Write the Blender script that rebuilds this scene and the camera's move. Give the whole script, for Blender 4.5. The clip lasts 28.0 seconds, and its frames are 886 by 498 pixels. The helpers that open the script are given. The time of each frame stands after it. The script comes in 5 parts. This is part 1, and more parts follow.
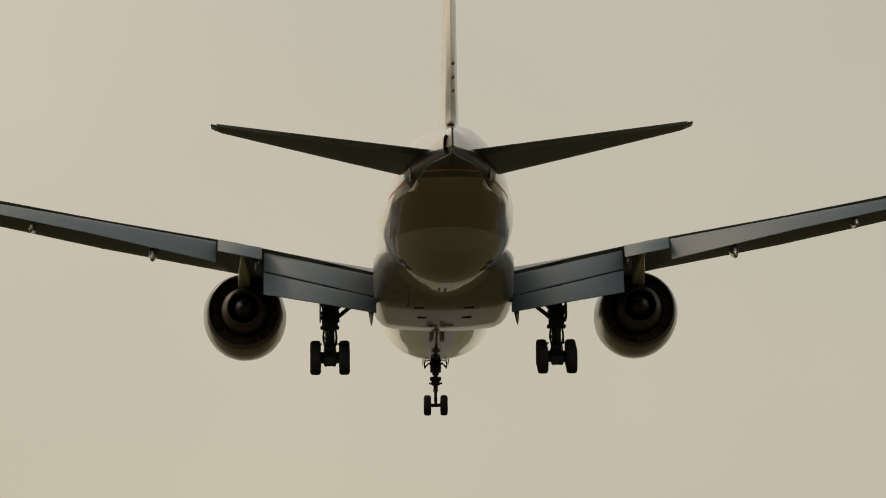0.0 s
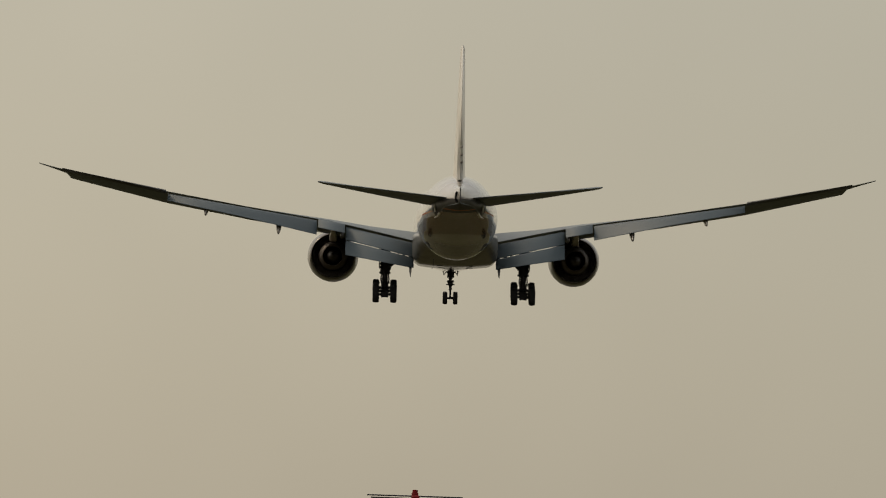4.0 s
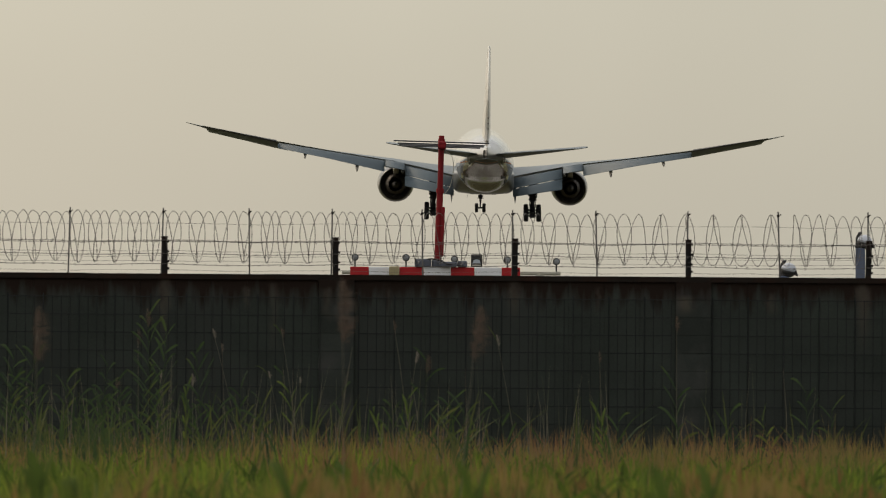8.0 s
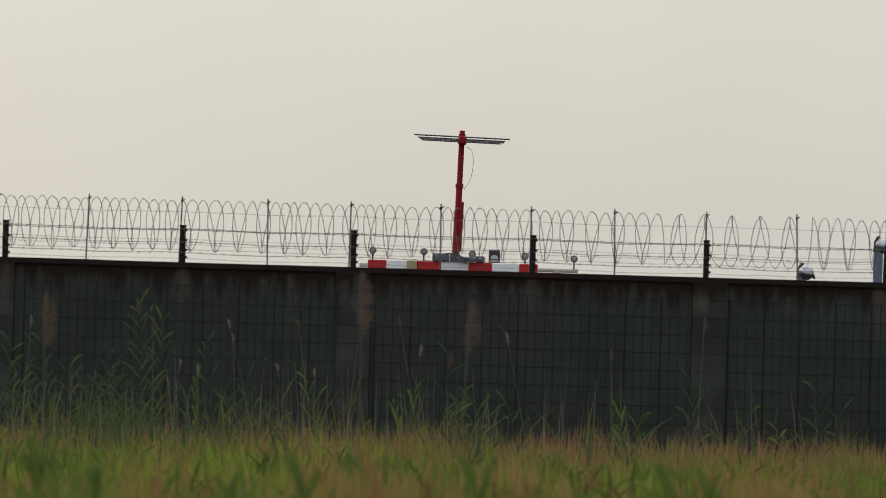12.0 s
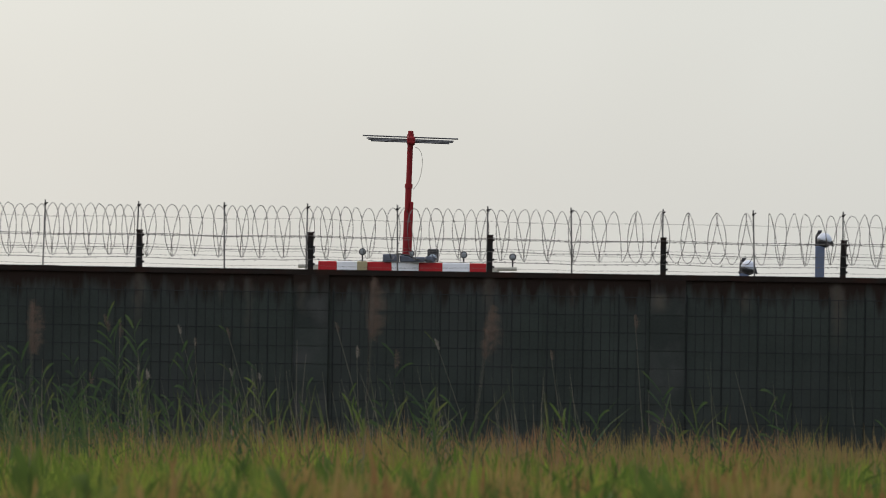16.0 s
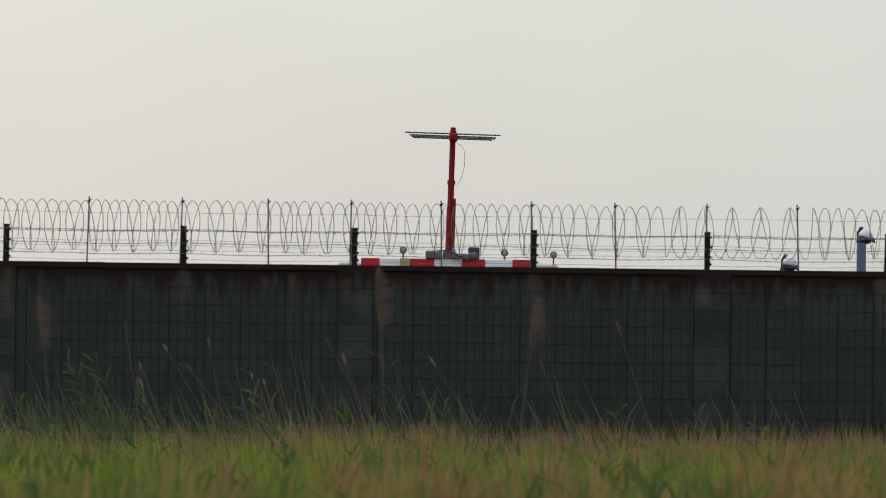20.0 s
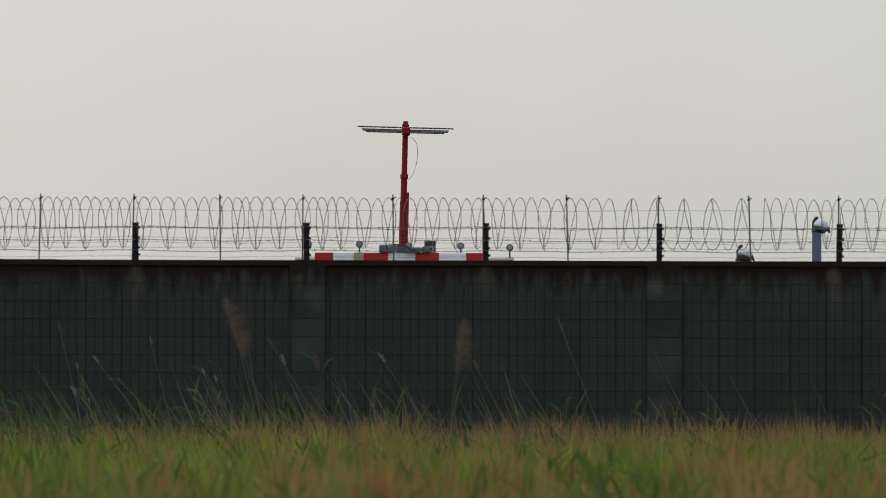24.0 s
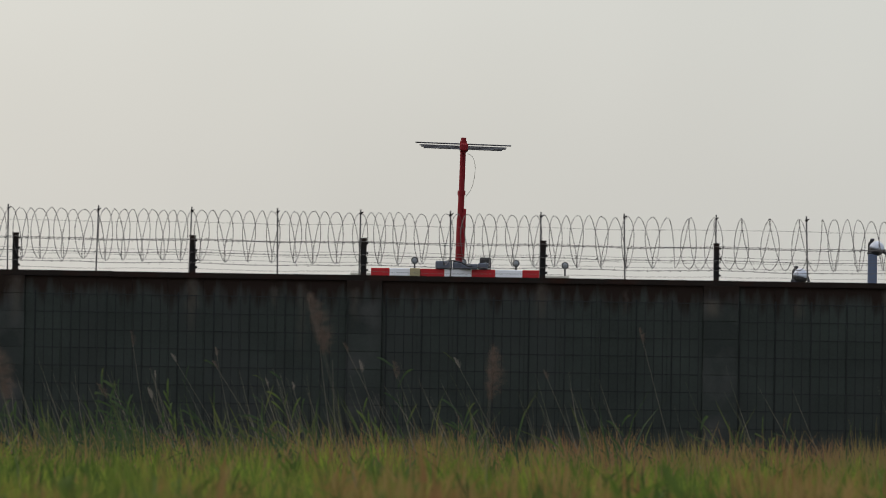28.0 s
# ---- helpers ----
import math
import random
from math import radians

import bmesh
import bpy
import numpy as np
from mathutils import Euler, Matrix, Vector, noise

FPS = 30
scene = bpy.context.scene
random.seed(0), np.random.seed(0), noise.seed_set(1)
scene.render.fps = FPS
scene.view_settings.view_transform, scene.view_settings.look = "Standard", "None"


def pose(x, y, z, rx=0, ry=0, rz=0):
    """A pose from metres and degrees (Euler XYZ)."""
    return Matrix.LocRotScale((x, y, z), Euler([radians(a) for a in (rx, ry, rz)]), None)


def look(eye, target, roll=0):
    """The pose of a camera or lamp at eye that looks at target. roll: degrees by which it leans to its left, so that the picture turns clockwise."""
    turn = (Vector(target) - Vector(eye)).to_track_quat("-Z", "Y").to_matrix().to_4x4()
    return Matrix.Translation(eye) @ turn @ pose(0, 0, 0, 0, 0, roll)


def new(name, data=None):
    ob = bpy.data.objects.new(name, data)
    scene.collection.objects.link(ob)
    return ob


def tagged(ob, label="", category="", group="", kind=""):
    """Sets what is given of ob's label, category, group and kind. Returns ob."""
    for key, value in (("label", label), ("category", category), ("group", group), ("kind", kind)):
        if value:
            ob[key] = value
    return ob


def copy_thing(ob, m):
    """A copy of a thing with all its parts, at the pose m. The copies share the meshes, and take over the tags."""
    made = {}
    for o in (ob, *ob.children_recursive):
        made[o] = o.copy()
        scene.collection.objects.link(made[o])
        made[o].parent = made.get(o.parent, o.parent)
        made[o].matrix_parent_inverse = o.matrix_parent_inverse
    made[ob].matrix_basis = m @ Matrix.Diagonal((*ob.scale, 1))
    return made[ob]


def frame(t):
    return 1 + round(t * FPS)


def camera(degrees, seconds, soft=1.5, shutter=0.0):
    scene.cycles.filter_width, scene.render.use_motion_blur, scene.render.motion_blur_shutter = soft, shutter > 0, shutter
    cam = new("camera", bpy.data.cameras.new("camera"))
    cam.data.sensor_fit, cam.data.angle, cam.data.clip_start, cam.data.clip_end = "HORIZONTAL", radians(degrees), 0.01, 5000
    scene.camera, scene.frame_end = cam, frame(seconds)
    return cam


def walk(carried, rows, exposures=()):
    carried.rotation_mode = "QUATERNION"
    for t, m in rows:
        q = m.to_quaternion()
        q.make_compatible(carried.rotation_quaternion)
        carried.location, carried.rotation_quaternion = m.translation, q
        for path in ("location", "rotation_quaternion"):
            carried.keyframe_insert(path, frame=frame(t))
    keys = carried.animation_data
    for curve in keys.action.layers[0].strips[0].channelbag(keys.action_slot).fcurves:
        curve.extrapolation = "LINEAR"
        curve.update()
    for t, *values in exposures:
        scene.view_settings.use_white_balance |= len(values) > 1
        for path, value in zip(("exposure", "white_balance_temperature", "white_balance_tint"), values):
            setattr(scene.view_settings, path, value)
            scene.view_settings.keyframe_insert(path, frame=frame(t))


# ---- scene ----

# ================= camera and its walk =================
EYE_ROWS = [  # seconds, x, z, yaw, pitch, lean
    (0, 0.000, 1.600, -0.251, 7.678, -0.965),
    (0.5, 0.000, 1.600, -0.125, 7.022, -0.600),
    (1, 0.000, 1.600, -0.230, 6.356, -0.552),
    (1.5, 0.000, 1.600, -0.159, 5.990, -0.716),
    (2, 0.000, 1.600, -0.298, 5.212, -1.425),
    (2.5, 0.000, 1.600, -0.285, 4.673, -1.115),
    (4.5, 0.000, 1.600, -0.140, 2.988, 0.728),
    (5, 0.000, 1.600, -0.203, 2.668, 0.233),
    (5.5, 0.000, 1.600, -0.235, 2.302, 0.218),
    (6, 0.000, 1.600, -0.200, 2.038, 0.139),
    (6.5, 0.000, 1.600, -0.085, 1.860, 0.204),
    (7, 0.000, 1.600, -0.046, 1.473, 0.191),
    (7.5, 0.000, 1.600, -0.039, 1.274, 0.080),
    (8, 0.000, 1.600, -0.005, 1.077, 0.384),
    (8.5, 0.000, 1.600, 0.073, 1.081, 0.274),
    (9, 0.000, 1.600, 0.100, 1.094, 0.440),
    (9.5, 0.000, 1.600, 0.039, 1.127, 0.463),
    (10, 0.000, 1.600, 0.021, 1.078, 0.454),
    (10.5, 0.000, 1.600, -0.025, 1.011, 0.656),
    (11, 0.000, 1.600, -0.000, 1.030, 1.139),
    (11.5, 0.000, 1.600, 0.021, 1.043, 1.490),
    (13.5, -0.068, 1.626, 0.266, 1.001, 1.895),
    (14, -0.141, 1.641, 0.472, 0.729, 1.508),
    (14.5, -0.065, 1.617, 0.206, 0.908, 1.532),
    (15, -0.261, 1.602, -0.361, 0.854, 0.719),
    (15.5, -0.308, 1.603, -0.300, 1.177, 0.394),
    (16, -0.267, 1.613, -0.319, 1.044, 0.870),
    (16.5, -0.244, 1.605, -0.379, 1.027, 0.635),
    (17, -0.216, 1.611, -0.569, 0.987, 0.283),
    (17.5, -0.243, 1.590, -1.067, 0.922, 0.177),
    (18, -0.249, 1.604, -0.912, 0.702, 0.360),
    (18.5, -0.313, 1.624, -0.732, 0.933, 0.795),
    (19, -0.325, 1.607, -0.128, 1.043, 1.086),
    (19.5, -0.304, 1.592, -0.054, 1.181, 0.841),
    (20, -0.312, 1.574, -0.063, 1.034, 0.692),
    (20.5, -0.269, 1.579, 0.004, 0.982, 0.200),
    (22.5, -0.280, 1.597, 0.308, 1.237, 1.357),
    (23, -0.237, 1.578, -0.259, 0.992, 1.398),
    (23.5, -0.306, 1.583, -0.080, 0.924, 0.794),
    (24, -0.253, 1.578, -0.337, 0.994, 0.144),
    (24.5, -0.308, 1.597, 0.127, 1.077, 0.760),
    (25, -0.288, 1.593, 0.262, 1.143, 0.979),
    (25.5, -0.299, 1.606, 0.255, 1.126, 1.067),
    (26, -0.269, 1.595, 0.235, 1.214, 1.122),
    (26.5, -0.312, 1.562, 0.329, 1.071, 1.370),
    (27, -0.295, 1.601, 0.305, 0.993, 1.094),
    (27.5, -0.274, 1.605, 0.096, 1.107, 0.780),
    (28, -0.278, 1.573, 0.016, 1.099, 0.900),
]
cam = camera(5.682, 28.0, soft=0.7)
cam.data.dof.use_dof, cam.data.dof.focus_distance, cam.data.dof.aperture_fstop = True, 200.0, 13.5     # long lens set on the far things
walk(cam, [(t, pose(x, 0.0, z, 90 + p, 0, w) @ pose(0, 0, 0, 0, 0, r)) for t, x, z, w, p, r in EYE_ROWS],
     exposures=[(0.0, -0.66, 8500, 9), (2.0, -0.76, 8400, 9), (5.0, -0.78, 7800, 8), (7.0, -0.66, 7650, 8), (8.0, -0.37, 7450, 8), (9.0, -0.09, 7050, 13), (10.0, 0.0, 6850, 14), (11.0, -0.06, 6800, 11), (14.0, -0.03, 6600, 10), (15.0, 0.13, 6500, 9), (16.0, 0.08, 6450, 10), (17.0, 0.0, 6450, 10), (18.0, 0.0, 6450, 10), (19.0, 0.1, 6450, 10), (20.0, 0.03, 6450, 10), (22.5, -0.06, 6450, 10), (24.0, -0.11, 6450, 10), (28.0, -0.1, 6450, 10)])

# ================= world and sun =================
# overcast haze by height above the horizon: pale at the horizon, brighter overhead
HAZE = ((0.0, (0.10, 0.10, 0.085)), (1.0, (0.85, 0.90, 0.98)), (0.5, (0.525, 0.53, 0.505)), (0.56, (0.562, 0.567, 0.547)), (0.75, (0.66, 0.69, 0.74)))
SUN_AZ, SUN_EL = -55.0, 42.0     # degrees left of the view, above the horizon
world = bpy.data.worlds.new("hazy_evening_sky")
scene.world = world
world.use_nodes = True
wn, wl = world.node_tree.nodes, world.node_tree.links
bg = wn["Background"]
sky = wn.new("ShaderNodeTexSky")
sky.sky_type = "NISHITA"
sky.sun_disc = False
sky.sun_elevation = radians(SUN_EL)
sky.sun_rotation = radians(SUN_AZ)
sky.air_density, sky.dust_density, sky.ozone_density = 1.0, 3.0, 1.0
bg.inputs["Strength"].default_value = 0.05
wl.new(sky.outputs["Color"], bg.inputs["Color"])
az, el = radians(SUN_AZ), radians(SUN_EL)
way = wn.new("ShaderNodeTexCoord")
dot = wn.new("ShaderNodeSeparateXYZ")
wl.new(way.outputs["Generated"], dot.inputs[0])
half = wn.new("ShaderNodeMath")
half.operation = "MULTIPLY_ADD"
half.inputs[1].default_value = half.inputs[2].default_value = 0.5
wl.new(dot.outputs["Z"], half.inputs[0])
glow = wn.new("ShaderNodeValToRGB")
for e, (p, c) in zip([glow.color_ramp.elements[0], glow.color_ramp.elements[1]] + [glow.color_ramp.elements.new(0.5) for _ in range(3)],
                     HAZE):
    e.position, e.color = p, (*c, 1)
wl.new(half.outputs[0], glow.inputs["Fac"])
veil = wn.new("ShaderNodeBackground")
# thin uneven cloud, brighter towards the sun's side
side_glow = wn.new("ShaderNodeMapRange")
for key, value in (("From Min", -0.3), ("From Max", 0.3), ("To Min", 1.17), ("To Max", 0.83)):
    side_glow.inputs[key].default_value = value
wl.new(dot.outputs["X"], side_glow.inputs["Value"])
cloud = wn.new("ShaderNodeTexNoise")
cloud.inputs["Scale"].default_value, cloud.inputs["Detail"].default_value = 22.0, 2.0
wl.new(way.outputs["Generated"], cloud.inputs["Vector"])
thin = wn.new("ShaderNodeMapRange")
for key, value in (("From Min", 0.3), ("From Max", 0.7), ("To Min", 0.965), ("To Max", 1.035)):
    thin.inputs[key].default_value = value
wl.new(cloud.outputs["Fac"], thin.inputs["Value"])
much = wn.new("ShaderNodeMath")
much.operation = "MULTIPLY"
wl.new(side_glow.outputs["Result"], much.inputs[0])
wl.new(thin.outputs["Result"], much.inputs[1])
# the haze is warmer on the sun's side, cooler away from it
side_hue = wn.new("ShaderNodeMapRange")
side_hue.inputs["From Min"].default_value, side_hue.inputs["From Max"].default_value = -0.09, 0.09
wl.new(dot.outputs["X"], side_hue.inputs["Value"])
hue = wn.new("ShaderNodeMix")
hue.data_type = "RGBA"
hue.inputs["A"].default_value, hue.inputs["B"].default_value = (1.018, 0.998, 0.992, 1), (0.988, 1.0, 1.02, 1)
wl.new(side_hue.outputs["Result"], hue.inputs["Factor"])
toned = wn.new("ShaderNodeMix")
toned.data_type, toned.blend_type = "RGBA", "MULTIPLY"
toned.inputs["Factor"].default_value = 1.0
wl.new(glow.outputs["Color"], toned.inputs["A"])
wl.new(hue.outputs["Result"], toned.inputs["B"])
wl.new(toned.outputs["Result"], veil.inputs["Color"])
wl.new(much.outputs[0], veil.inputs["Strength"])
both = wn.new("ShaderNodeAddShader")
wl.new(bg.outputs["Background"], both.inputs[0])
wl.new(veil.outputs["Background"], both.inputs[1])
wl.new(both.outputs["Shader"], wn["World Output"].inputs["Surface"])
sun_data = bpy.data.lights.new("sun", "SUN")
sun_data.energy, sun_data.angle, sun_data.color = 0.8, radians(16), (1.0, 0.9, 0.76)
sun = new("sun", sun_data)
sun.matrix_world = look((0, 0, 50), (-math.sin(az) * math.cos(el) * 50, -math.cos(az) * math.cos(el) * 50, 50 - math.sin(el) * 50))


# ================= materials =================
def material(name, base, rough=0.6, metal=0.0, vary=0.12, scale=6.0, fine=60.0, bump=0.15, stain=None, stain_scale=1.5,
             coat=0.0, per_piece=0.0, island=0.0, translucent=0.0, coords="Object", spec=0.5, stretch=1.0, drips=None):
    """Two scales of variation, fine relief and, where asked, stains of a second colour."""
    m = bpy.data.materials.new(name)
    m.use_nodes = True
    n, l = m.node_tree.nodes, m.node_tree.links
    b = n["Principled BSDF"]
    tc = n.new("ShaderNodeTexCoord")
    co = tc.outputs["Object" if coords == "World" else coords]
    if coords == "World":
        co = n.new("ShaderNodeNewGeometry").outputs["Position"]
    big = n.new("ShaderNodeTexNoise")
    big.inputs["Scale"].default_value, big.inputs["Detail"].default_value = scale, 4
    l.new(co, big.inputs["Vector"])
    small = n.new("ShaderNodeTexNoise")
    small.inputs["Scale"].default_value, small.inputs["Detail"].default_value = fine, 3
    l.new(co, small.inputs["Vector"])
    mul = n.new("ShaderNodeMath")
    mul.operation = "MULTIPLY_ADD"
    l.new(big.outputs["Fac"], mul.inputs[0])
    mul.inputs[1].default_value = vary * 2
    mul.inputs[2].default_value = 1 - vary
    last = mul.outputs[0]
    mul2 = n.new("ShaderNodeMath")
    mul2.operation = "MULTIPLY_ADD"
    l.new(small.outputs["Fac"], mul2.inputs[0])
    mul2.inputs[1].default_value = vary
    l.new(last, mul2.inputs[2])
    last = mul2.outputs[0]
    for amount, node_type, socket in ((per_piece, "ShaderNodeObjectInfo", "Random"), (island, "ShaderNodeNewGeometry", "Random Per Island")):
        if amount:
            src = n.new(node_type)
            k = n.new("ShaderNodeMath")
            k.operation = "MULTIPLY_ADD"
            l.new(src.outputs[socket], k.inputs[0])
            k.inputs[1].default_value = amount
            l.new(last, k.inputs[2])
            last = k.outputs[0]
    col = n.new("ShaderNodeMix")
    col.data_type, col.blend_type = "RGBA", "MULTIPLY"
    col.inputs["Factor"].default_value = 1.0
    col.inputs["A"].default_value = (*base, 1)
    l.new(last, col.inputs["B"])
    out = col.outputs["Result"]
    if stain:
        sn = n.new("ShaderNodeTexNoise")
        sn.inputs["Scale"].default_value, sn.inputs["Detail"].default_value = stain_scale, 6
        if stretch != 1.0:
            mp = n.new("ShaderNodeMapping")
            mp.inputs["Scale"].default_value = (1, 1, stretch)
            l.new(co, mp.inputs["Vector"])
            l.new(mp.outputs["Vector"], sn.inputs["Vector"])
        else:
            l.new(co, sn.inputs["Vector"])
        ramp = n.new("ShaderNodeValToRGB")
        ramp.color_ramp.elements[0].position, ramp.color_ramp.elements[1].position = 0.48, 0.68
        l.new(sn.outputs["Fac"], ramp.inputs["Fac"])
        mx = n.new("ShaderNodeMix")
        mx.data_type = "RGBA"
        l.new(ramp.outputs["Color"], mx.inputs["Factor"])
        l.new(out, mx.inputs["A"])
        mx.inputs["B"].default_value = (*stain, 1)
        out = mx.outputs["Result"]
    if drips:
        # rust that ran down from the coping, in ragged tongues
        dn = n.new("ShaderNodeTexNoise")
        dn.inputs["Scale"].default_value, dn.inputs["Detail"].default_value = 8.0, 7
        mp = n.new("ShaderNodeMapping")
        mp.inputs["Scale"].default_value = (1, 1, 0.12)
        l.new(co, mp.inputs["Vector"])
        l.new(mp.outputs["Vector"], dn.inputs["Vector"])
        sep = n.new("ShaderNodeSeparateXYZ")
        l.new(co, sep.inputs[0])
        run = n.new("ShaderNodeMapRange")
        run.inputs["From Min"].default_value, run.inputs["From Max"].default_value = 2.5, 3.12
        run.inputs["To Min"].default_value, run.inputs["To Max"].default_value = -0.42, 0.35
        l.new(sep.outputs["Z"], run.inputs["Value"])
        tot = n.new("ShaderNodeMath")
        tot.operation = "ADD"
        l.new(dn.outputs["Fac"], tot.inputs[0])
        l.new(run.outputs["Result"], tot.inputs[1])
        edge = n.new("ShaderNodeValToRGB")
        edge.color_ramp.elements[0].position, edge.color_ramp.elements[1].position = 0.5, 0.75
        l.new(tot.outputs[0], edge.inputs["Fac"])
        mx = n.new("ShaderNodeMix")
        mx.data_type = "RGBA"
        l.new(edge.outputs["Color"], mx.inputs["Factor"])
        l.new(out, mx.inputs["A"])
        mx.inputs["B"].default_value = (*drips, 1)
        out = mx.outputs["Result"]
    l.new(out, b.inputs["Base Color"])
    b.inputs["Roughness"].default_value = rough
    b.inputs["Metallic"].default_value = metal
    b.inputs["Coat Weight"].default_value = coat
    b.inputs["Specular IOR Level"].default_value = spec
    if bump:
        bp = n.new("ShaderNodeBump")
        bp.inputs["Strength"].default_value, bp.inputs["Distance"].default_value = bump, 0.01
        l.new(small.outputs["Fac"], bp.inputs["Height"])
        l.new(bp.outputs["Normal"], b.inputs["Normal"])
    if translucent:
        tr = n.new("ShaderNodeBsdfTranslucent")
        l.new(out, tr.inputs["Color"])
        mix = n.new("ShaderNodeMixShader")
        mix.inputs["Fac"].default_value = translucent
        l.new(b.outputs["BSDF"], mix.inputs[1])
        l.new(tr.outputs["BSDF"], mix.inputs[2])
        l.new(mix.outputs["Shader"], n["Material Output"].inputs["Surface"])
    return m


WHITE = material("pearl_white_paint", (0.52, 0.49, 0.455), 0.2, vary=0.06, scale=0.6, fine=9, bump=0.01, coat=0.8)
FINPAINT = material("fin_paint", (0.80, 0.76, 0.69), 0.35, vary=0.05, scale=0.6, fine=9, bump=0.01, coat=0.3)
BRONZE = material("bronze_brown_paint", (0.115, 0.050, 0.016), 0.25, vary=0.12, scale=0.5, fine=8, bump=0.01, coat=0.6)
ORANGE = material("orange_stripe_paint", (0.45, 0.14, 0.03), 0.35, vary=0.08, bump=0.02)
BELLY = material("grey_belly_paint", (0.27, 0.27, 0.25), 0.12, vary=0.07, scale=0.5, fine=7, bump=0.008, coat=1.0)
FAIRING = material("dirty_fairing_paint", (0.17, 0.165, 0.15), 0.28, vary=0.14, scale=0.5, fine=7, bump=0.01, coat=0.45, stain=(0.10, 0.095, 0.085), stain_scale=0.7, stretch=1.0)
HOTMETAL = material("heat_blued_nozzle_metal", (0.075, 0.062, 0.054), 0.5, metal=0.6, vary=0.3, scale=2, fine=12, bump=0.02)
# darker than WING on the aileron: its shaded underside is put into the colour
AILERON = material("dark_grey_control_surface", (0.05, 0.052, 0.055), 0.55, vary=0.1, scale=0.6, fine=5, bump=0.02)
TAILBLACK = material("black_tail_paint", (0.018, 0.018, 0.018), 0.4, vary=0.15, scale=0.6, fine=5, bump=0.02)
DOOR = material("gear_door_paint", (0.10, 0.10, 0.095), 0.45, vary=0.1, bump=0.02)
WING = material("grey_wing_paint", (0.145, 0.178, 0.198), 0.42, vary=0.08, scale=0.5, fine=6, bump=0.02)
FLAP = material("blue_grey_flap_paint", (0.080, 0.112, 0.136), 0.55, vary=0.1, scale=0.6, fine=5, bump=0.02)
# white cowls get a dark brown base that holds the shade under them
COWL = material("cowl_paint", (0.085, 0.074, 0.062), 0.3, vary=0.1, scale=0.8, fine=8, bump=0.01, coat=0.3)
NOZZLE = material("heat_stained_metal", (0.024, 0.019, 0.016), 0.55, metal=0.2, vary=0.3, scale=2, fine=12, bump=0.03)
DARK = material("dark_duct", (0.17, 0.15, 0.135), 0.6, vary=0.2, bump=0.05, spec=0.12)
TYRE = material("black_tyre_rubber", (0.022, 0.022, 0.022), 0.8, vary=0.2, scale=3, fine=30, bump=0.1, spec=0.12)
STEEL = material("gear_steel", (0.024, 0.024, 0.026), 0.65, metal=0.05, vary=0.2, scale=3, fine=20, bump=0.05, spec=0.15)
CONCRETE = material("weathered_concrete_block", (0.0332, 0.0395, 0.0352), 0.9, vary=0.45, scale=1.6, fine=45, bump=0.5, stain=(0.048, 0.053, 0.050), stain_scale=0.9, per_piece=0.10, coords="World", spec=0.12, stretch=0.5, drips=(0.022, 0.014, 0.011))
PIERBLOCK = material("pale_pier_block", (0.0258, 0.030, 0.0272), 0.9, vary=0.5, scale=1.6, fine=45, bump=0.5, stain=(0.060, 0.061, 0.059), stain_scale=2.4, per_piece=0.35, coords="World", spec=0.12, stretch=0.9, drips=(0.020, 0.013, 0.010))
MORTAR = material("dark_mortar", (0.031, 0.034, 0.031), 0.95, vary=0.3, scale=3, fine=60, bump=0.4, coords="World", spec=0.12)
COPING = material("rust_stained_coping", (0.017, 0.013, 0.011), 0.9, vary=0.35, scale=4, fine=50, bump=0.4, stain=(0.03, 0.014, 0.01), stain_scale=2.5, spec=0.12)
WIRE = material("rusty_galvanised_wire", (0.12, 0.11, 0.105), 0.55, metal=0.5, vary=0.3, scale=8, fine=80, bump=0.1)
MESHW = material("dark_mesh_wire", (0.018, 0.020, 0.020), 0.6, metal=0.2, vary=0.4, scale=5, fine=60, bump=0.1, spec=0.1, per_piece=0.5)
POST = material("black_iron_post", (0.014, 0.013, 0.013), 0.7, vary=0.3, scale=8, fine=60, bump=0.3, stain=(0.03, 0.015, 0.01), stain_scale=6, spec=0.12)
ROD = material("grey_steel_rod", (0.14, 0.135, 0.13), 0.6, metal=0.4, vary=0.3, scale=8, fine=60, bump=0.2)
RED = material("red_paint", (0.38, 0.013, 0.017), 0.5, vary=0.18, scale=5, fine=40, bump=0.1, spec=0.3)
MASTRED = material("dark_red_paint", (0.19, 0.008, 0.012), 0.55, vary=0.18, scale=5, fine=40, bump=0.1, spec=0.2)
PAINTW = material("white_paint", (0.75, 0.76, 0.80), 0.45, vary=0.12, scale=5, fine=40, bump=0.1)
OCHRE = material("ochre_box_paint", (0.33, 0.28, 0.16), 0.6, vary=0.2, bump=0.1)
GREYBOX = material("blue_grey_cabinet", (0.075, 0.088, 0.12), 0.5, vary=0.2, scale=4, bump=0.1)
LAMPCASE = material("dark_lamp_case", (0.02, 0.02, 0.022), 0.5, vary=0.2, bump=0.1)
ALU = material("aluminium_rod", (0.075, 0.075, 0.08), 0.5, metal=0.3, vary=0.1, bump=0.05)
LENS = material("lamp_lens", (0.22, 0.24, 0.26), 0.15, vary=0.1, bump=0.0, coat=0.8)
PALEGLASS = material("pale_reflector", (0.42, 0.48, 0.56), 0.2, vary=0.2, scale=6, bump=0.0, coat=0.6)
PIPE = material("cream_pipe_paint", (0.42, 0.40, 0.34), 0.5, vary=0.15, bump=0.1)
BLUEPOST = material("slate_blue_post", (0.09, 0.115, 0.18), 0.55, vary=0.2, scale=3, bump=0.1)
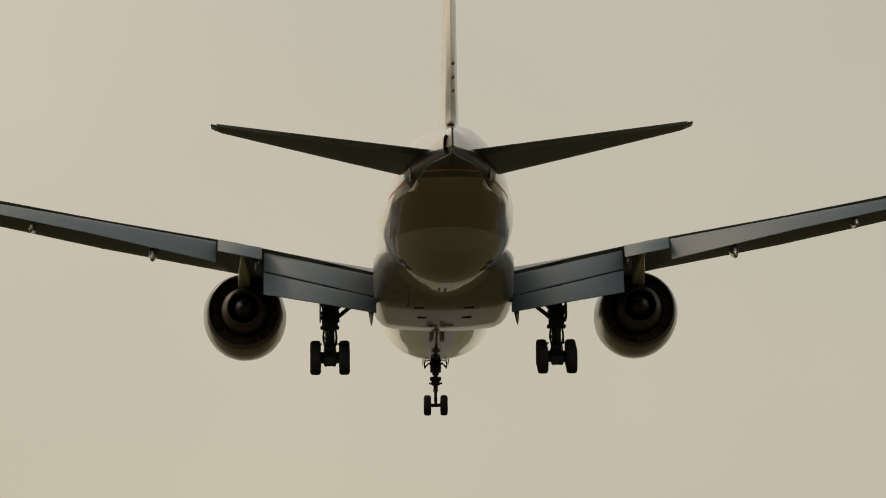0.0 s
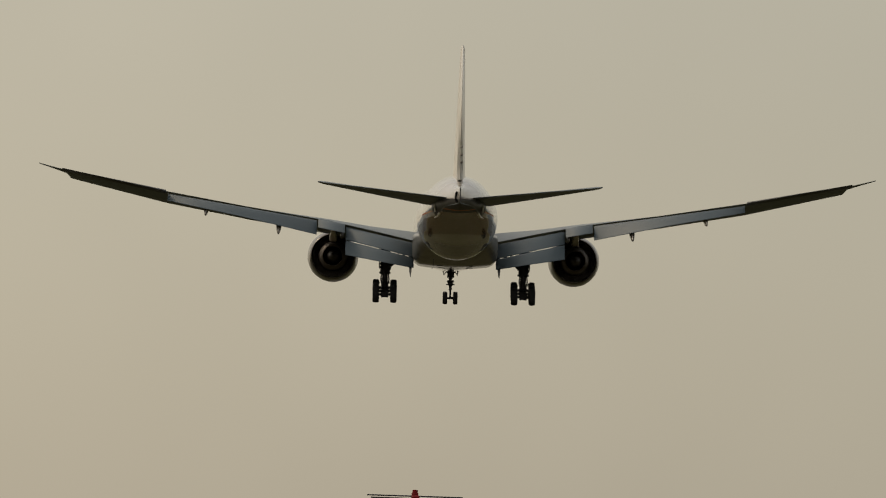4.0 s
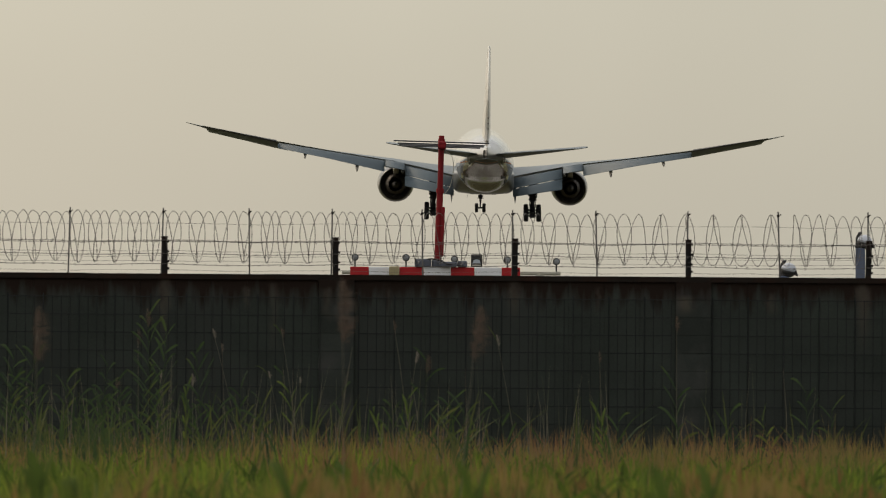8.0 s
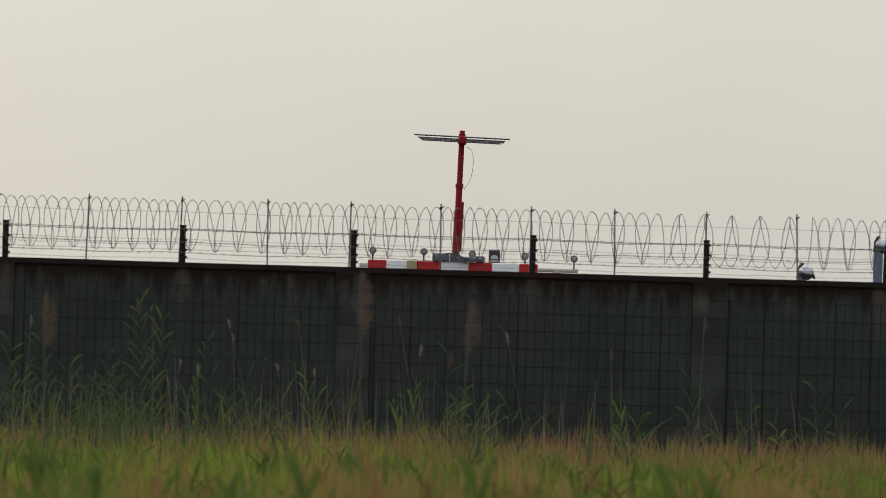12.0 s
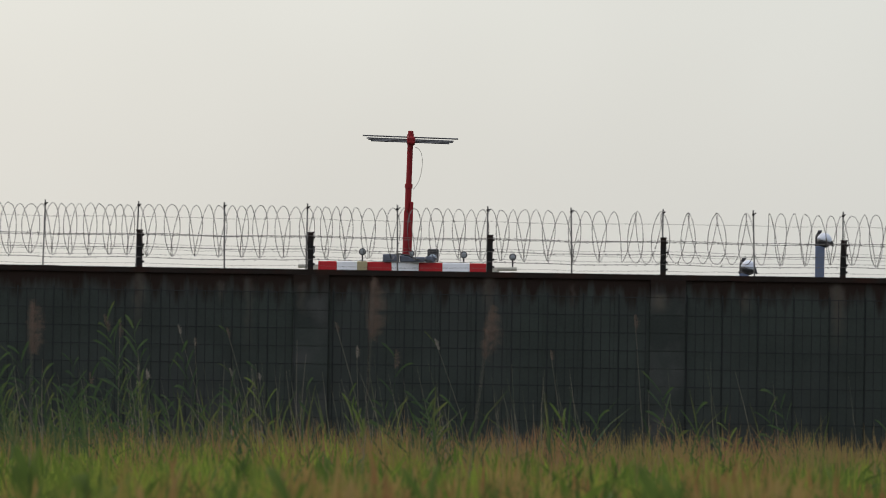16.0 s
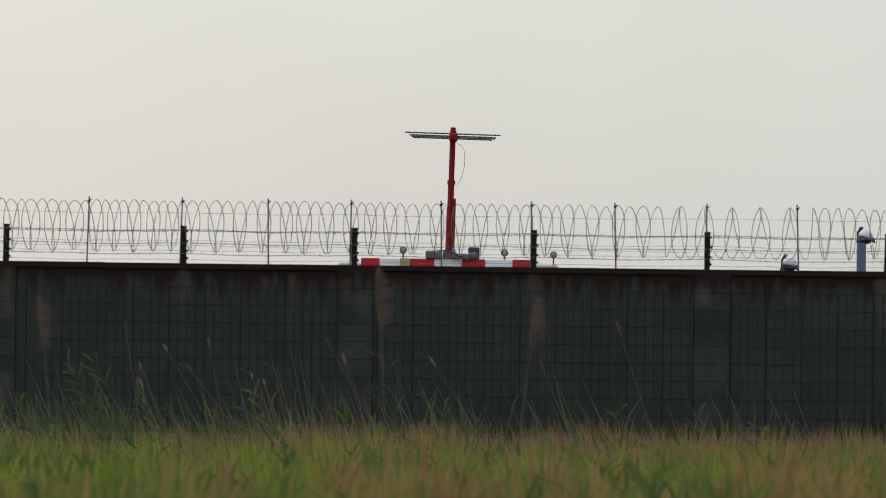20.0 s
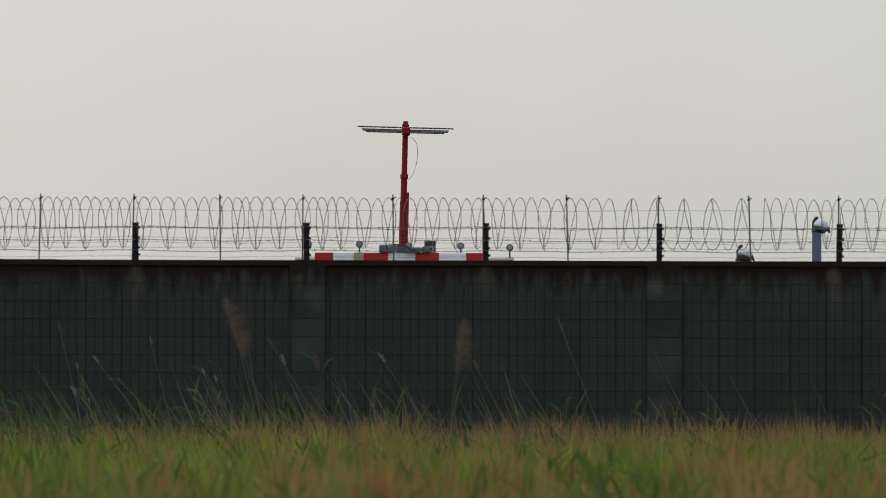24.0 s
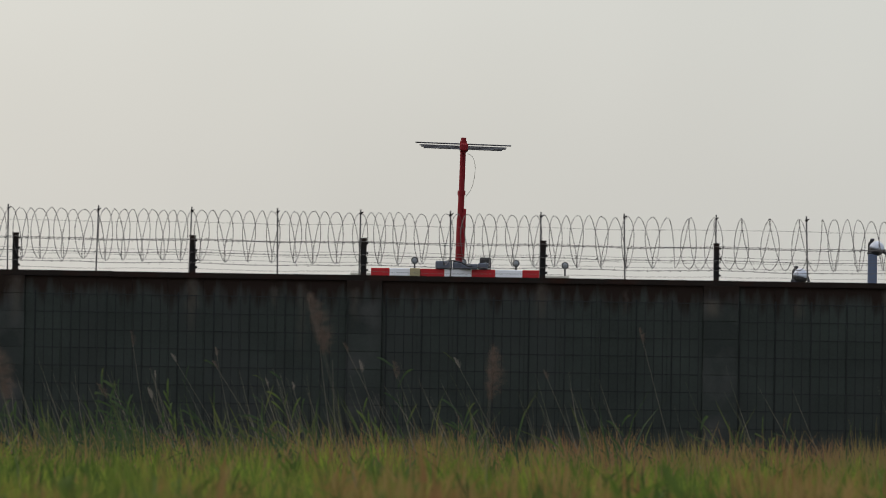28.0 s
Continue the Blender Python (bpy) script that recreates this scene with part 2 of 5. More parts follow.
HOOD = material("white_plastic_hood", (0.50, 0.53, 0.60), 0.45, vary=0.1, scale=3, bump=0.05)
SOIL = material("grassy_soil", (0.044, 0.040, 0.020), 0.95, vary=0.4, scale=0.25, fine=4, bump=0.4, stain=(0.058, 0.05, 0.03), stain_scale=0.08, spec=0.03)
ASPHALT = material("runway_asphalt", (0.098, 0.092, 0.088), 0.85, vary=0.25, scale=0.05, fine=3, bump=0.2, spec=0.1)
# paler than SOIL: the haze over far ground is put into the colour
HAZED_TURF = material("airfield_turf", (0.12, 0.122, 0.078), 0.95, vary=0.4, scale=0.03, fine=1, bump=0.3, stain=(0.07, 0.085, 0.035), stain_scale=0.015, spec=0.03)
MARKING = material("worn_runway_marking", (0.17, 0.165, 0.155), 0.8, vary=0.35, scale=0.3, bump=0.1)


def streaks(mat, spots, tint):
    """Lime and rust washed down the wall under the posts: place along the wall, half width, top, foot, strength."""
    n, l = mat.node_tree.nodes, mat.node_tree.links
    geo = n.new("ShaderNodeNewGeometry")
    sep = n.new("ShaderNodeSeparateXYZ")
    l.new(geo.outputs["Position"], sep.inputs[0])
    ragged = n.new("ShaderNodeTexNoise")
    ragged.inputs["Scale"].default_value, ragged.inputs["Detail"].default_value = 7.0, 4
    l.new(geo.outputs["Position"], ragged.inputs["Vector"])
    wob = n.new("ShaderNodeMath")
    wob.operation = "MULTIPLY_ADD"
    l.new(ragged.outputs["Fac"], wob.inputs[0])
    wob.inputs[1].default_value = 0.16
    l.new(sep.outputs["X"], wob.inputs[2])
    total = None
    for x, half, top, foot, much in spots:
        off = n.new("ShaderNodeMath")
        off.operation = "SUBTRACT"
        l.new(wob.outputs[0], off.inputs[0])
        off.inputs[1].default_value = x + 0.08
        mag = n.new("ShaderNodeMath")
        mag.operation = "ABSOLUTE"
        l.new(off.outputs[0], mag.inputs[0])
        side = n.new("ShaderNodeMapRange")
        side.interpolation_type = "SMOOTHSTEP"
        for key, value in (("From Min", 0.0), ("From Max", half * 1.25), ("To Min", much * 0.75), ("To Max", 0.0)):
            side.inputs[key].default_value = value
        l.new(mag.outputs[0], side.inputs["Value"])
        down = n.new("ShaderNodeMapRange")
        down.interpolation_type = "SMOOTHSTEP"
        for key, value in (("From Min", foot), ("From Max", foot + (top - foot) * 0.7)):
            down.inputs[key].default_value = value
        l.new(sep.outputs["Z"], down.inputs["Value"])
        lid = n.new("ShaderNodeMapRange")
        for key, value in (("From Min", top), ("From Max", top + 0.06), ("To Min", 1.0), ("To Max", 0.0)):
            lid.inputs[key].default_value = value
        l.new(sep.outputs["Z"], lid.inputs["Value"])
        one = n.new("ShaderNodeMath")
        one.operation = "MULTIPLY"
        l.new(side.outputs["Result"], one.inputs[0])
        l.new(down.outputs["Result"], one.inputs[1])
        both_ways = n.new("ShaderNodeMath")
        both_ways.operation = "MULTIPLY"
        l.new(one.outputs[0], both_ways.inputs[0])
        l.new(lid.outputs["Result"], both_ways.inputs[1])
        if total is None:
            total = both_ways.outputs[0]
        else:
            most = n.new("ShaderNodeMath")
            most.operation = "MAXIMUM"
            l.new(total, most.inputs[0])
            l.new(both_ways.outputs[0], most.inputs[1])
            total = most.outputs[0]
    base = n["Principled BSDF"].inputs["Base Color"]
    mx = n.new("ShaderNodeMix")
    mx.data_type = "RGBA"
    l.new(total, mx.inputs["Factor"])
    l.new(base.links[0].from_socket, mx.inputs["A"])
    mx.inputs["B"].default_value = (*tint, 1)
    l.new(mx.outputs["Result"], base)


WASHED = [(-5.08, .09, 3.08, 2.5, .6), (-3.11, .08, 3.1, 2.35, .75), (-2.19, .05, 3.0, 2.75, .6), (-1.88, .06, 3.05, 2.1, .45), (-1.28, .06, 3.0, 2.6, .5), (.81, .08, 3.1, 2.6, .7), (2.73, .11, 2.93, 2.72, 1.0),
          (3.69, .06, 2.96, 2.7, .6), (4.72, .10, 3.08, 2.25, .85), (-.6, .04, 3.0, 2.6, .35), (1.75, .04, 3.02, 2.7, .4)]
for wall_mat in (CONCRETE, PIERBLOCK):
    streaks(wall_mat, WASHED, (0.095, 0.082, 0.068))


# ================= mesh tools =================
def part(name, bm, mat, parent=None, label="", smooth=False, kind=""):
    me = bpy.data.meshes.new(name)
    if smooth:
        for f in bm.faces:
            f.smooth = True
    bm.to_mesh(me)
    bm.free()
    for m in (mat if isinstance(mat, (list, tuple)) else [mat]):
        me.materials.append(m)
    ob = new(name, me)
    ob.parent = parent
    return tagged(ob, label=label, kind=kind)


def box(bm, lo, hi, bevel=0.0, m=None):
    r = bmesh.ops.create_cube(bm, size=1.0)
    vs = r["verts"]
    s = [h - l for l, h in zip(lo, hi)]
    c = [(h + l) / 2 for l, h in zip(lo, hi)]
    for v in vs:
        v.co = Vector((v.co.x * s[0] + c[0], v.co.y * s[1] + c[1], v.co.z * s[2] + c[2]))
    if bevel:
        es = list({e for v in vs for e in v.link_edges})
        r = bmesh.ops.bevel(bm, geom=es, offset=bevel, segments=1, affect="EDGES")
        vs = list({v for f in r["faces"] for v in f.verts} | {v for v in vs if v.is_valid})
    if m is not None:
        for v in vs:
            v.co = m @ v.co
    return bm


def loft(bm, rings, cap=True, closed=True):
    """Skin between rings of equally many points."""
    rows = [[bm.verts.new(p) for p in ring] for ring in rings]
    n = len(rows[0])
    for a, b in zip(rows, rows[1:]):
        for i in range(n if closed else n - 1):
            j = (i + 1) % n
            bm.faces.new((a[i], a[j], b[j], b[i]))
    if cap:
        bm.faces.new(rows[0][::-1])
        bm.faces.new(rows[-1])
    bmesh.ops.recalc_face_normals(bm, faces=bm.faces)
    return bm


def tube(bm, points, radius, sides=6, cap=True, radii=None):
    pts = [Vector(p) for p in points]
    rings = []
    for i, p in enumerate(pts):
        d = (pts[min(i + 1, len(pts) - 1)] - pts[max(i - 1, 0)]).normalized()
        ref = Vector((0, 0, 1)) if abs(d.z) < 0.9 else Vector((0, 1, 0))
        u = d.cross(ref).normalized()
        v = d.cross(u)
        r = radii[i] if radii else radius
        rings.append([p + (u * math.cos(2 * math.pi * k / sides) + v * math.sin(2 * math.pi * k / sides)) * r for k in range(sides)])
    return loft(bm, rings, cap)


def lathe(bm, profile, axis="y", sides=32, cap=False, centre=(0, 0, 0)):
    """Profile of (along, radius) turned round an axis."""
    rings = []
    for a, r in profile:
        ring = []
        for k in range(sides):
            c, s = math.cos(2 * math.pi * k / sides) * r, math.sin(2 * math.pi * k / sides) * r
            p = {"y": (c, a, s), "x": (a, c, s), "z": (c, s, a)}[axis]
            ring.append(Vector(p) + Vector(centre))
        rings.append(ring)
    return loft(bm, rings, cap)


def thing(name, label, category, m=None, group=""):
    ob = new(name)
    ob.empty_display_size = 0.2
    if m is not None:
        ob.matrix_basis = m
    return tagged(ob, label=label, category=category, group=group)


# ================= ground =================
def sheet(name, x0, x1, y0, y1, z, mat, label, nx=1, ny=1, rise=0.0):
    bm = bmesh.new()
    vs = [[bm.verts.new((x0 + (x1 - x0) * i / nx, y0 + (y1 - y0) * j / ny,
                         z + rise * noise.noise((i * 0.37, j * 0.41, 0.3)))) for i in range(nx + 1)] for j in range(ny + 1)]
    for j in range(ny):
        for i in range(nx):
            bm.faces.new((vs[j][i], vs[j][i + 1], vs[j + 1][i + 1], vs[j + 1][i]))
    ob = part(name, bm, mat, label=label, kind="structure")
    return ob


WALL_Y, WALL_TOP = 100.0, 3.185
sheet("ground", -4500, 4500, -600, 4600, 0.0, SOIL, "flat grassy ground of the airfield and its surroundings")
# unseen sheet added for the belly to mirror; haze is in its paleness
sheet("airfield_turf", -1800, 1800, 1040, 4400, 0.008, HAZED_TURF, "unseen turf beyond the wall, distance haze put into its pale colour")
sheet("runway", -26, 34, 1050, 4300, 0.02, ASPHALT, "dark asphalt runway running away behind the wall")
for x0, x1, y0 in ((-150, -112, 700), (120, 150, 900)):
    sheet("taxiway", x0, x1, y0, 4200, 0.015, ASPHALT, "pale worn taxiway beside the runway")
for k in range(8):
    for side in (-1, 1):
        sheet("runway_marking", 4 + side * (3 + 2.6 * k), 4 + side * (4.7 + 2.6 * k), 1056, 1086, 0.026, MARKING, "worn pale runway threshold stripe")


# ================= the airliner =================
# own space: x to its right, y forward from the main gear, z up from the fuselage axis; stations s run from the nose aft
def st(s):
    return 37.1 - s


def fuselage_ring(s, w, up, dn, zc, n=48, power=2.0):
    low = 2.0 + .4 * min(max((32 - s) / 8, 0), 1) * min(max((s - 3) / 6, 0), 1)     # fuller below the nose
    ring = []
    for k in range(n):
        a = 2 * math.pi * k / n
        c, q = math.cos(a), math.sin(a)
        bulge = power if q > 0 else low
        c = math.copysign(abs(c) ** (2 / bulge), c)
        q = math.copysign(abs(q) ** (2 / bulge), q)
        ring.append((w * c, st(s), zc + (up if q > 0 else dn) * q))
    return ring


# station, half width, up, down, centre height
HULL = [(0, .08, .08, .08, -1.05), (.5, .85, .75, .8, -.98), (1.2, 1.35, 1.2, 1.3, -.9), (2.4, 1.95, 1.75, 1.95, -.72),
        (4, 2.6, 2.35, 2.9, -.45), (6, 2.95, 2.85, 3.4, -.25), (8.5, 3.12, 3.1, 3.72, -.08), (11, 3.18, 3.18, 3.8, 0),
        (16, 3.2, 3.2, 3.74, 0), (24, 3.18, 3.2, 3.5, 0), (32, 3.18, 3.2, 3.3, 0), (40, 3.18, 3.2, 3.22, 0), (47, 3.18, 3.2, 3.22, 0), (51.5, 3.15, 3.2, 3.2, 0), (53, 3.08, 3.17, 3.1, .05),
        (54.4, 2.99, 3.13, 2.76, .1), (56, 2.9, 3.1, 2.32, .16), (58.5, 2.76, 2.94, 1.96, .3), (61, 2.54, 2.66, 1.66, .48), (63.5, 2.24, 2.36, 1.4, .68),
        (66, 1.86, 2.0, 1.16, .88), (68, 1.44, 1.62, .98, 1.0), (70, .96, 1.2, .8, 1.08), (71.6, .44, 1.0, .6, 1.2), (72.6, .17, .82, .46, 1.3), (73.2, .04, .72, .41, 1.35)]


def eased(rows, steps):
    """Rows with smooth ones between them."""
    out = []
    for k in range(len(rows) - 1):
        a, b, c, d = (np.array(rows[min(max(k + i, 0), len(rows) - 1)]) for i in (-1, 0, 1, 2))
        h = c[0] - b[0]
        ma = (c - a) / max(c[0] - a[0], .1) * h
        mb = (d - b) / max(d[0] - b[0], .1) * h
        for i in range(steps):
            u = i / steps
            out.append(tuple((2 * u ** 3 - 3 * u * u + 1) * b + (u ** 3 - 2 * u * u + u) * ma + (3 * u * u - 2 * u ** 3) * c + (u ** 3 - u * u) * mb))
    return out + [rows[-1]]


def cut(bm, co, no):
    bmesh.ops.bisect_plane(bm, geom=bm.verts[:] + bm.edges[:] + bm.faces[:], plane_co=co, plane_no=no, dist=1e-4)


def airfoil(le, te, thick, n=9, camber=0.55):
    """Closed section in one fore-and-aft plane from leading to trailing edge points (x, y, z), blunt behind."""
    le, te = Vector(le), Vector(te)
    pts = []
    for side in (1, -1):
        order = range(n + 1) if side < 0 else range(n, -1, -1)
        for i in order:
            if side < 0 and i == 0:
                continue
            c = (1 - math.cos(math.pi * i / n)) / 2
            t = 5 * (0.2969 * math.sqrt(c) - 0.126 * c - 0.3516 * c * c + 0.2843 * c ** 3 - 0.1036 * c ** 4)
            p = le.lerp(te, c)
            p.z += side * max(t * thick, 0.012) * (camber if side > 0 else 1 - camber) * 2
            pts.append(p)
    return pts


def panel(bm, ends, thick, n=6):
    """A control surface or flap: (leading point, trailing point) at each of its span stations."""
    loft(bm, [airfoil(a, b, t, n) for (a, b), t in zip(ends, thick)])
    return bm


def wheel(bm, centre, radius, width):
    x, y, z = centre
    prof = [(-width * .5, radius * .42), (-width * .5, radius * .8), (-width * .42, radius * .95), (-width * .22, radius), (width * .22, radius),
            (width * .42, radius * .95), (width * .5, radius * .8), (width * .5, radius * .42)]
    lathe(bm, prof, "x", 28, centre=centre)
    return bm


def hub(bm, centre, radius, width):
    prof = [(-width * .4, .03), (-width * .43, radius * .3), (-width * .36, radius * .46), (width * .36, radius * .46), (width * .43, radius * .3), (width * .4, .03)]
    lathe(bm, prof, "x", 20, cap=True, centre=centre)
    return bm


def airliner():
    jet = thing("airliner", "twin-engined white wide-body airliner landing, flaps and wheels down", "airplane")
    # fuselage
    bm = bmesh.new()
    loft(bm, [fuselage_ring(*h, n=72) for h in eased(HULL, 4)], cap=True)
    cut(bm, (0, 0, -1.9), (0, 0, 1))
    cut(bm, (0, st(53), 0), (0, 1, 0))
    cut(bm, (0, 0, -1.3), (0, 0, 1))
    cut(bm, (0, st(58.5), 0), (0, 1, 0))
    cut(bm, (0, st(58.5), -.2), (0, .04, 1))
    cut(bm, (0, st(58.5), -.2), (0, .22, 1))
    cut(bm, (0, st(64.6), 0), (0, 1, 0))
    cut(bm, (0, st(69), .70), (0, .0575, 1))
    cut(bm, (0, st(69), .70), (0, .16, 1))
    cut(bm, (0, 0, 1.25), (0, 0, 1))
    for dz in (-.24, 0, .07):
        cut(bm, (0, st(70.4), .36 + dz), (0, -.067, 1))
    for dz in (.1, .2):
        cut(bm, (0, st(58.5), dz), (0, .04, 1))
    white, grey, bronze, orange, black = range(5)
    for f in bm.faces:
        c = f.calc_center_median()
        s = 37.1 - c.y
        edge = -.2 + (.04 if s > 58.5 else .22) * (s - 58.5)
        f.material_index = white
        if s <= 53:
            f.material_index = grey if c.z < -1.9 else white
        elif s <= 64.6:
            f.material_index = grey if c.z < -1.3 else bronze if c.z < edge else orange if 58.5 < s and edge + .3 < c.z < edge + .4 else white
        else:
            stripe = c.z - .36 - .067 * (70.4 - s)
            inside = c.z < .70 + min(.0575 * (s - 69), .16 * (s - 69))
            f.material_index = (bronze if stripe < -.24 else orange if 0 < stripe < .07 else black) if inside else black if c.z < 1.25 else white
    part("fuselage", bm, [WHITE, BELLY, BRONZE, ORANGE, TAILBLACK], jet, "pearl white fuselage, bronze brown under the tail, grey belly", smooth=True)
    # the tail cone ends in an upright blade with the exhaust on one side
    bm = bmesh.new()
    box(bm, (-.045, st(73.26), .93), (.045, st(73.15), 2.1), .02)
    part("tail_blade", bm, AILERON, jet, "dark trailing edge of the tail cone")
    bm = bmesh.new()
    loft(bm, [[(-.27 + rx * math.cos(a), st(q), 1.38 + rz * math.sin(a)) for a in [2 * math.pi * k / 20 for k in range(20)]]
              for q, rx, rz in ((71.2, .12, .4), (72.35, .13, .44), (72.36, .1, .38), (71.9, .09, .34))], cap=True)
    part("tail_exhaust", bm, NOZZLE, jet, "brown heat-stained auxiliary exhaust outlet", smooth=True)
    for side in (-1, 1):
        bm = bmesh.new()
        rim = []
        for k in range(13):
            q = 72.9 - 8.0 * k / 12
            row = [float(np.interp(q, [h[0] for h in HULL], [h[j] for h in HULL])) for j in range(1, 5)]
            z = .70 + min(.0575 * (q - 69), .16 * (q - 69))
            drop = (row[3] - z) / row[2]
            rim.append((side * row[0] * math.sqrt(max(1 - drop * drop, 0.0)), st(q), z))
        tube(bm, rim, .03, 6)
        part("tailplane_rim", bm, WING, jet, "white rim of the tailplane opening", smooth=True)
    # belly fairing
    bm = bmesh.new()
    rings = []
    for s, w, d in eased([(22.5, 1.6, 3.2), (24, 2.5, 3.45), (27, 3.15, 3.68), (30, 3.33, 3.77), (36, 3.38, 3.74), (40, 3.38, 3.67), (41.7, 3.36, 3.58), (43, 3.32, 3.3), (44.5, 3.2, 2.92), (46, 2.95, 2.5), (47.5, 2.55, 2.15), (48.8, 2.1, 1.9)], 3):
        r, sag = min(.85, w * .4), .16 * min(1.0, w / 3.3)
        foot = -d + sag + r
        half = [(w * .86, -1.05), (w * .97, -1.15)] + [(w, -1.3 + (min(foot, -1.4) + 1.3) * u) for u in (0, .33, .66, 1)]
        half += [(w - r + r * math.cos(a), min(foot, -1.4) - (min(foot, -1.4) + d - sag) * math.sin(a)) for a in (.3, .6, .9, 1.2, 1.4)]
        half += [((w - r) * u, -d + sag * u * u) for u in (.98, .8, .55, .3, .1)]
        rings.append([(x, st(s), z) for x, z in half] + [(-x, st(s), z) for x, z in reversed(half)])
    loft(bm, rings)
    fair = part("belly_fairing", bm, FAIRING, jet, "glossy grey wing-to-body fairing", smooth=True)
    for x, s, z in ((-1.0, 36.6, -3.725), (1.15, 36.6, -3.725), (-.5, 32.2, -3.765), (.3, 32.0, -3.765), (.3, 33.0, -3.76), (-1.2, 41.2, -3.6), (1.2, 41.2, -3.6)):
        bm = bmesh.new()
        box(bm, (x - .24, st(s) - .2, z - .012), (x + .24, st(s) + .2, z + .12), .004)
        part("vent", bm, NOZZLE, fair, "dark slot vent")
    bm = bmesh.new()
    tube(bm, [(-1.7, st(45), -3.1), (-1.75, st(45.2), -3.75), (-1.8, st(45.5), -3.85)], .03, 6)
    part("drain_mast", bm, STEEL, jet)

    # wings
    boxsec = [(0, 23.6, 38.2, -1.6, -1.72, 1.75), (3.0, 25.6, 38.25, -1.5, -1.7, 1.7), (6.5, 28.05, 38.55, -1.15, -.92, 1.35), (10, 30.5, 38.95, -.65, -.2, 1.1),
              (16.4, 35.0, 41.4, .1, .74, .8), (22.8, 39.5, 43.9, 1.0, 1.78, .5), (30.3, 44.75, 47.25, 2.66, 3.18, .26), (30.6, 45.3, 47.6, 3.05, 3.22, .2), (31.5, 46.9, 48.5, 3.33, 3.42, .12), (32.65, 48.95, 49.8, 3.66, 3.71, .05)]
    for side, word in ((-1, "left"), (1, "right")):
        bm = bmesh.new()
        secs = []
        for x, le, te, zl, zt, t in boxsec:
            ring = airfoil((x * side, st(le), zl), (x * side, st(te), zt), t, 10, .55 if x > 20 else .42)
            secs.append(ring)
        loft(bm, secs)
        wing = part("wing", bm, WING, jet, "light grey swept wing with raked tip", smooth=True)
        # inner flap, two slotted pieces
        for nm, (a0, a1), (b0, b1), tk in (("flap", ((3.25, 38.45, -1.88), (3.25, 40.15, -2.96)), ((8.66, 38.7, -.7), (8.66, 40.35, -1.68)), (.34, .3)),
                                            ("flap", ((3.25, 40.1, -3.04), (3.25, 41.4, -3.82)), ((8.66, 40.3, -1.76), (8.66, 41.55, -2.9)), (.22, .2))):
            bm = bmesh.new()
            f = lambda p: (p[0] * side, st(p[1]), p[2])
            panel(bm, [(f(a0), f(a1)), (f(b0), f(b1))], tk)
            part(nm, bm, FLAP, wing, "lowered blue-grey inner flap", smooth=True)
        f = lambda p: (p[0] * side, st(p[1]), p[2])
        bm = bmesh.new()
        panel(bm, [(f((8.74, 38.75, -.5)), f((8.74, 40.7, -1.16))), (f((10.86, 39.25, -.14)), f((10.86, 41.1, -.76)))], (.3, .26))
        part("flaperon", bm, FLAP, wing, "drooped flaperon behind the engine", smooth=True)
        bm = bmesh.new()
        panel(bm, [(f((10.95, 39.5, -.22)), f((10.95, 41.5, -1.34))), (f((16.9, 41.75, .68)), f((16.9, 43.2, -.06))), (f((22.7, 44.0, 1.58)), f((22.7, 45.1, 1.04)))], (.28, .22, .15))
        part("flap", bm, FLAP, wing, "lowered blue-grey outer flap", smooth=True)
        bm = bmesh.new()
        panel(bm, [(f((22.85, 43.85, 1.70)), f((22.85, 45.25, 1.8))), (f((30.9, 47.45, 3.2)), f((30.9, 48.35, 3.36)))], (.3, .16))
        part("aileron", bm, AILERON, wing, "aileron coloured dark for its shaded underside", smooth=True)
        # flap track fairings
        for x, s0, z0, s1, z1, r in ((13.97, 36.4, -.4, 43.6, -1.36, .36), (19.7, 39.6, .5, 45.2, -.02, .28), (8.95, 34.5, -1.2, 40.6, -1.35, .3), (3.5, 34.0, -2.5, 42.7, -4.5, .26)):
            bm = bmesh.new()
            rings = []
            for k in range(9):
                u = k / 8
                rr = r * max(math.sin(math.pi * min(1, .08 + u * .9)) ** .7, .06)
                c = Vector((x * side, st(s0 + (s1 - s0) * u), z0 + (z1 - z0) * u ** 1.6))
                rings.append([c + Vector((math.cos(2 * math.pi * q / 12) * rr * .62, 0, math.sin(2 * math.pi * q / 12) * rr * 1.15)) for q in range(12)])
            loft(bm, rings)
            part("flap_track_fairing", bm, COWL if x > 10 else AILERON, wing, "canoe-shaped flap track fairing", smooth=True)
        # engine
        ex, ez = 9.69 * side, -2.92
        eng = new("engine")
        eng.parent = jet
        tagged(eng, label="large turbofan engine with a dark exhaust")
        bm = bmesh.new()
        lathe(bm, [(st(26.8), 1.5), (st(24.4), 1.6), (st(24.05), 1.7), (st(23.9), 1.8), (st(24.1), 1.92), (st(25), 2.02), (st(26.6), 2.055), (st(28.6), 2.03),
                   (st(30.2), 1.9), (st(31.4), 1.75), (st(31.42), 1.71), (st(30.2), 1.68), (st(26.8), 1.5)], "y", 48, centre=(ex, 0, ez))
        part("nacelle", bm, COWL, eng, "white engine cowl, coloured dark brown for its shade", smooth=True)
        bm = bmesh.new()
        lathe(bm, [(st(29.4), 1.7), (st(29.4), .1)], "y", 48, centre=(ex, 0, ez))
        part("duct_wall", bm, DARK, eng, "dark fan duct")
        for k in range(12):
            bm = bmesh.new()
            a = 2 * math.pi * k / 12
            box(bm, (-.02, -.35, .85), (.02, .35, 1.6), 0, Matrix.Translation((ex, st(29.7), ez)) @ Matrix.Rotation(a, 4, "Y"))
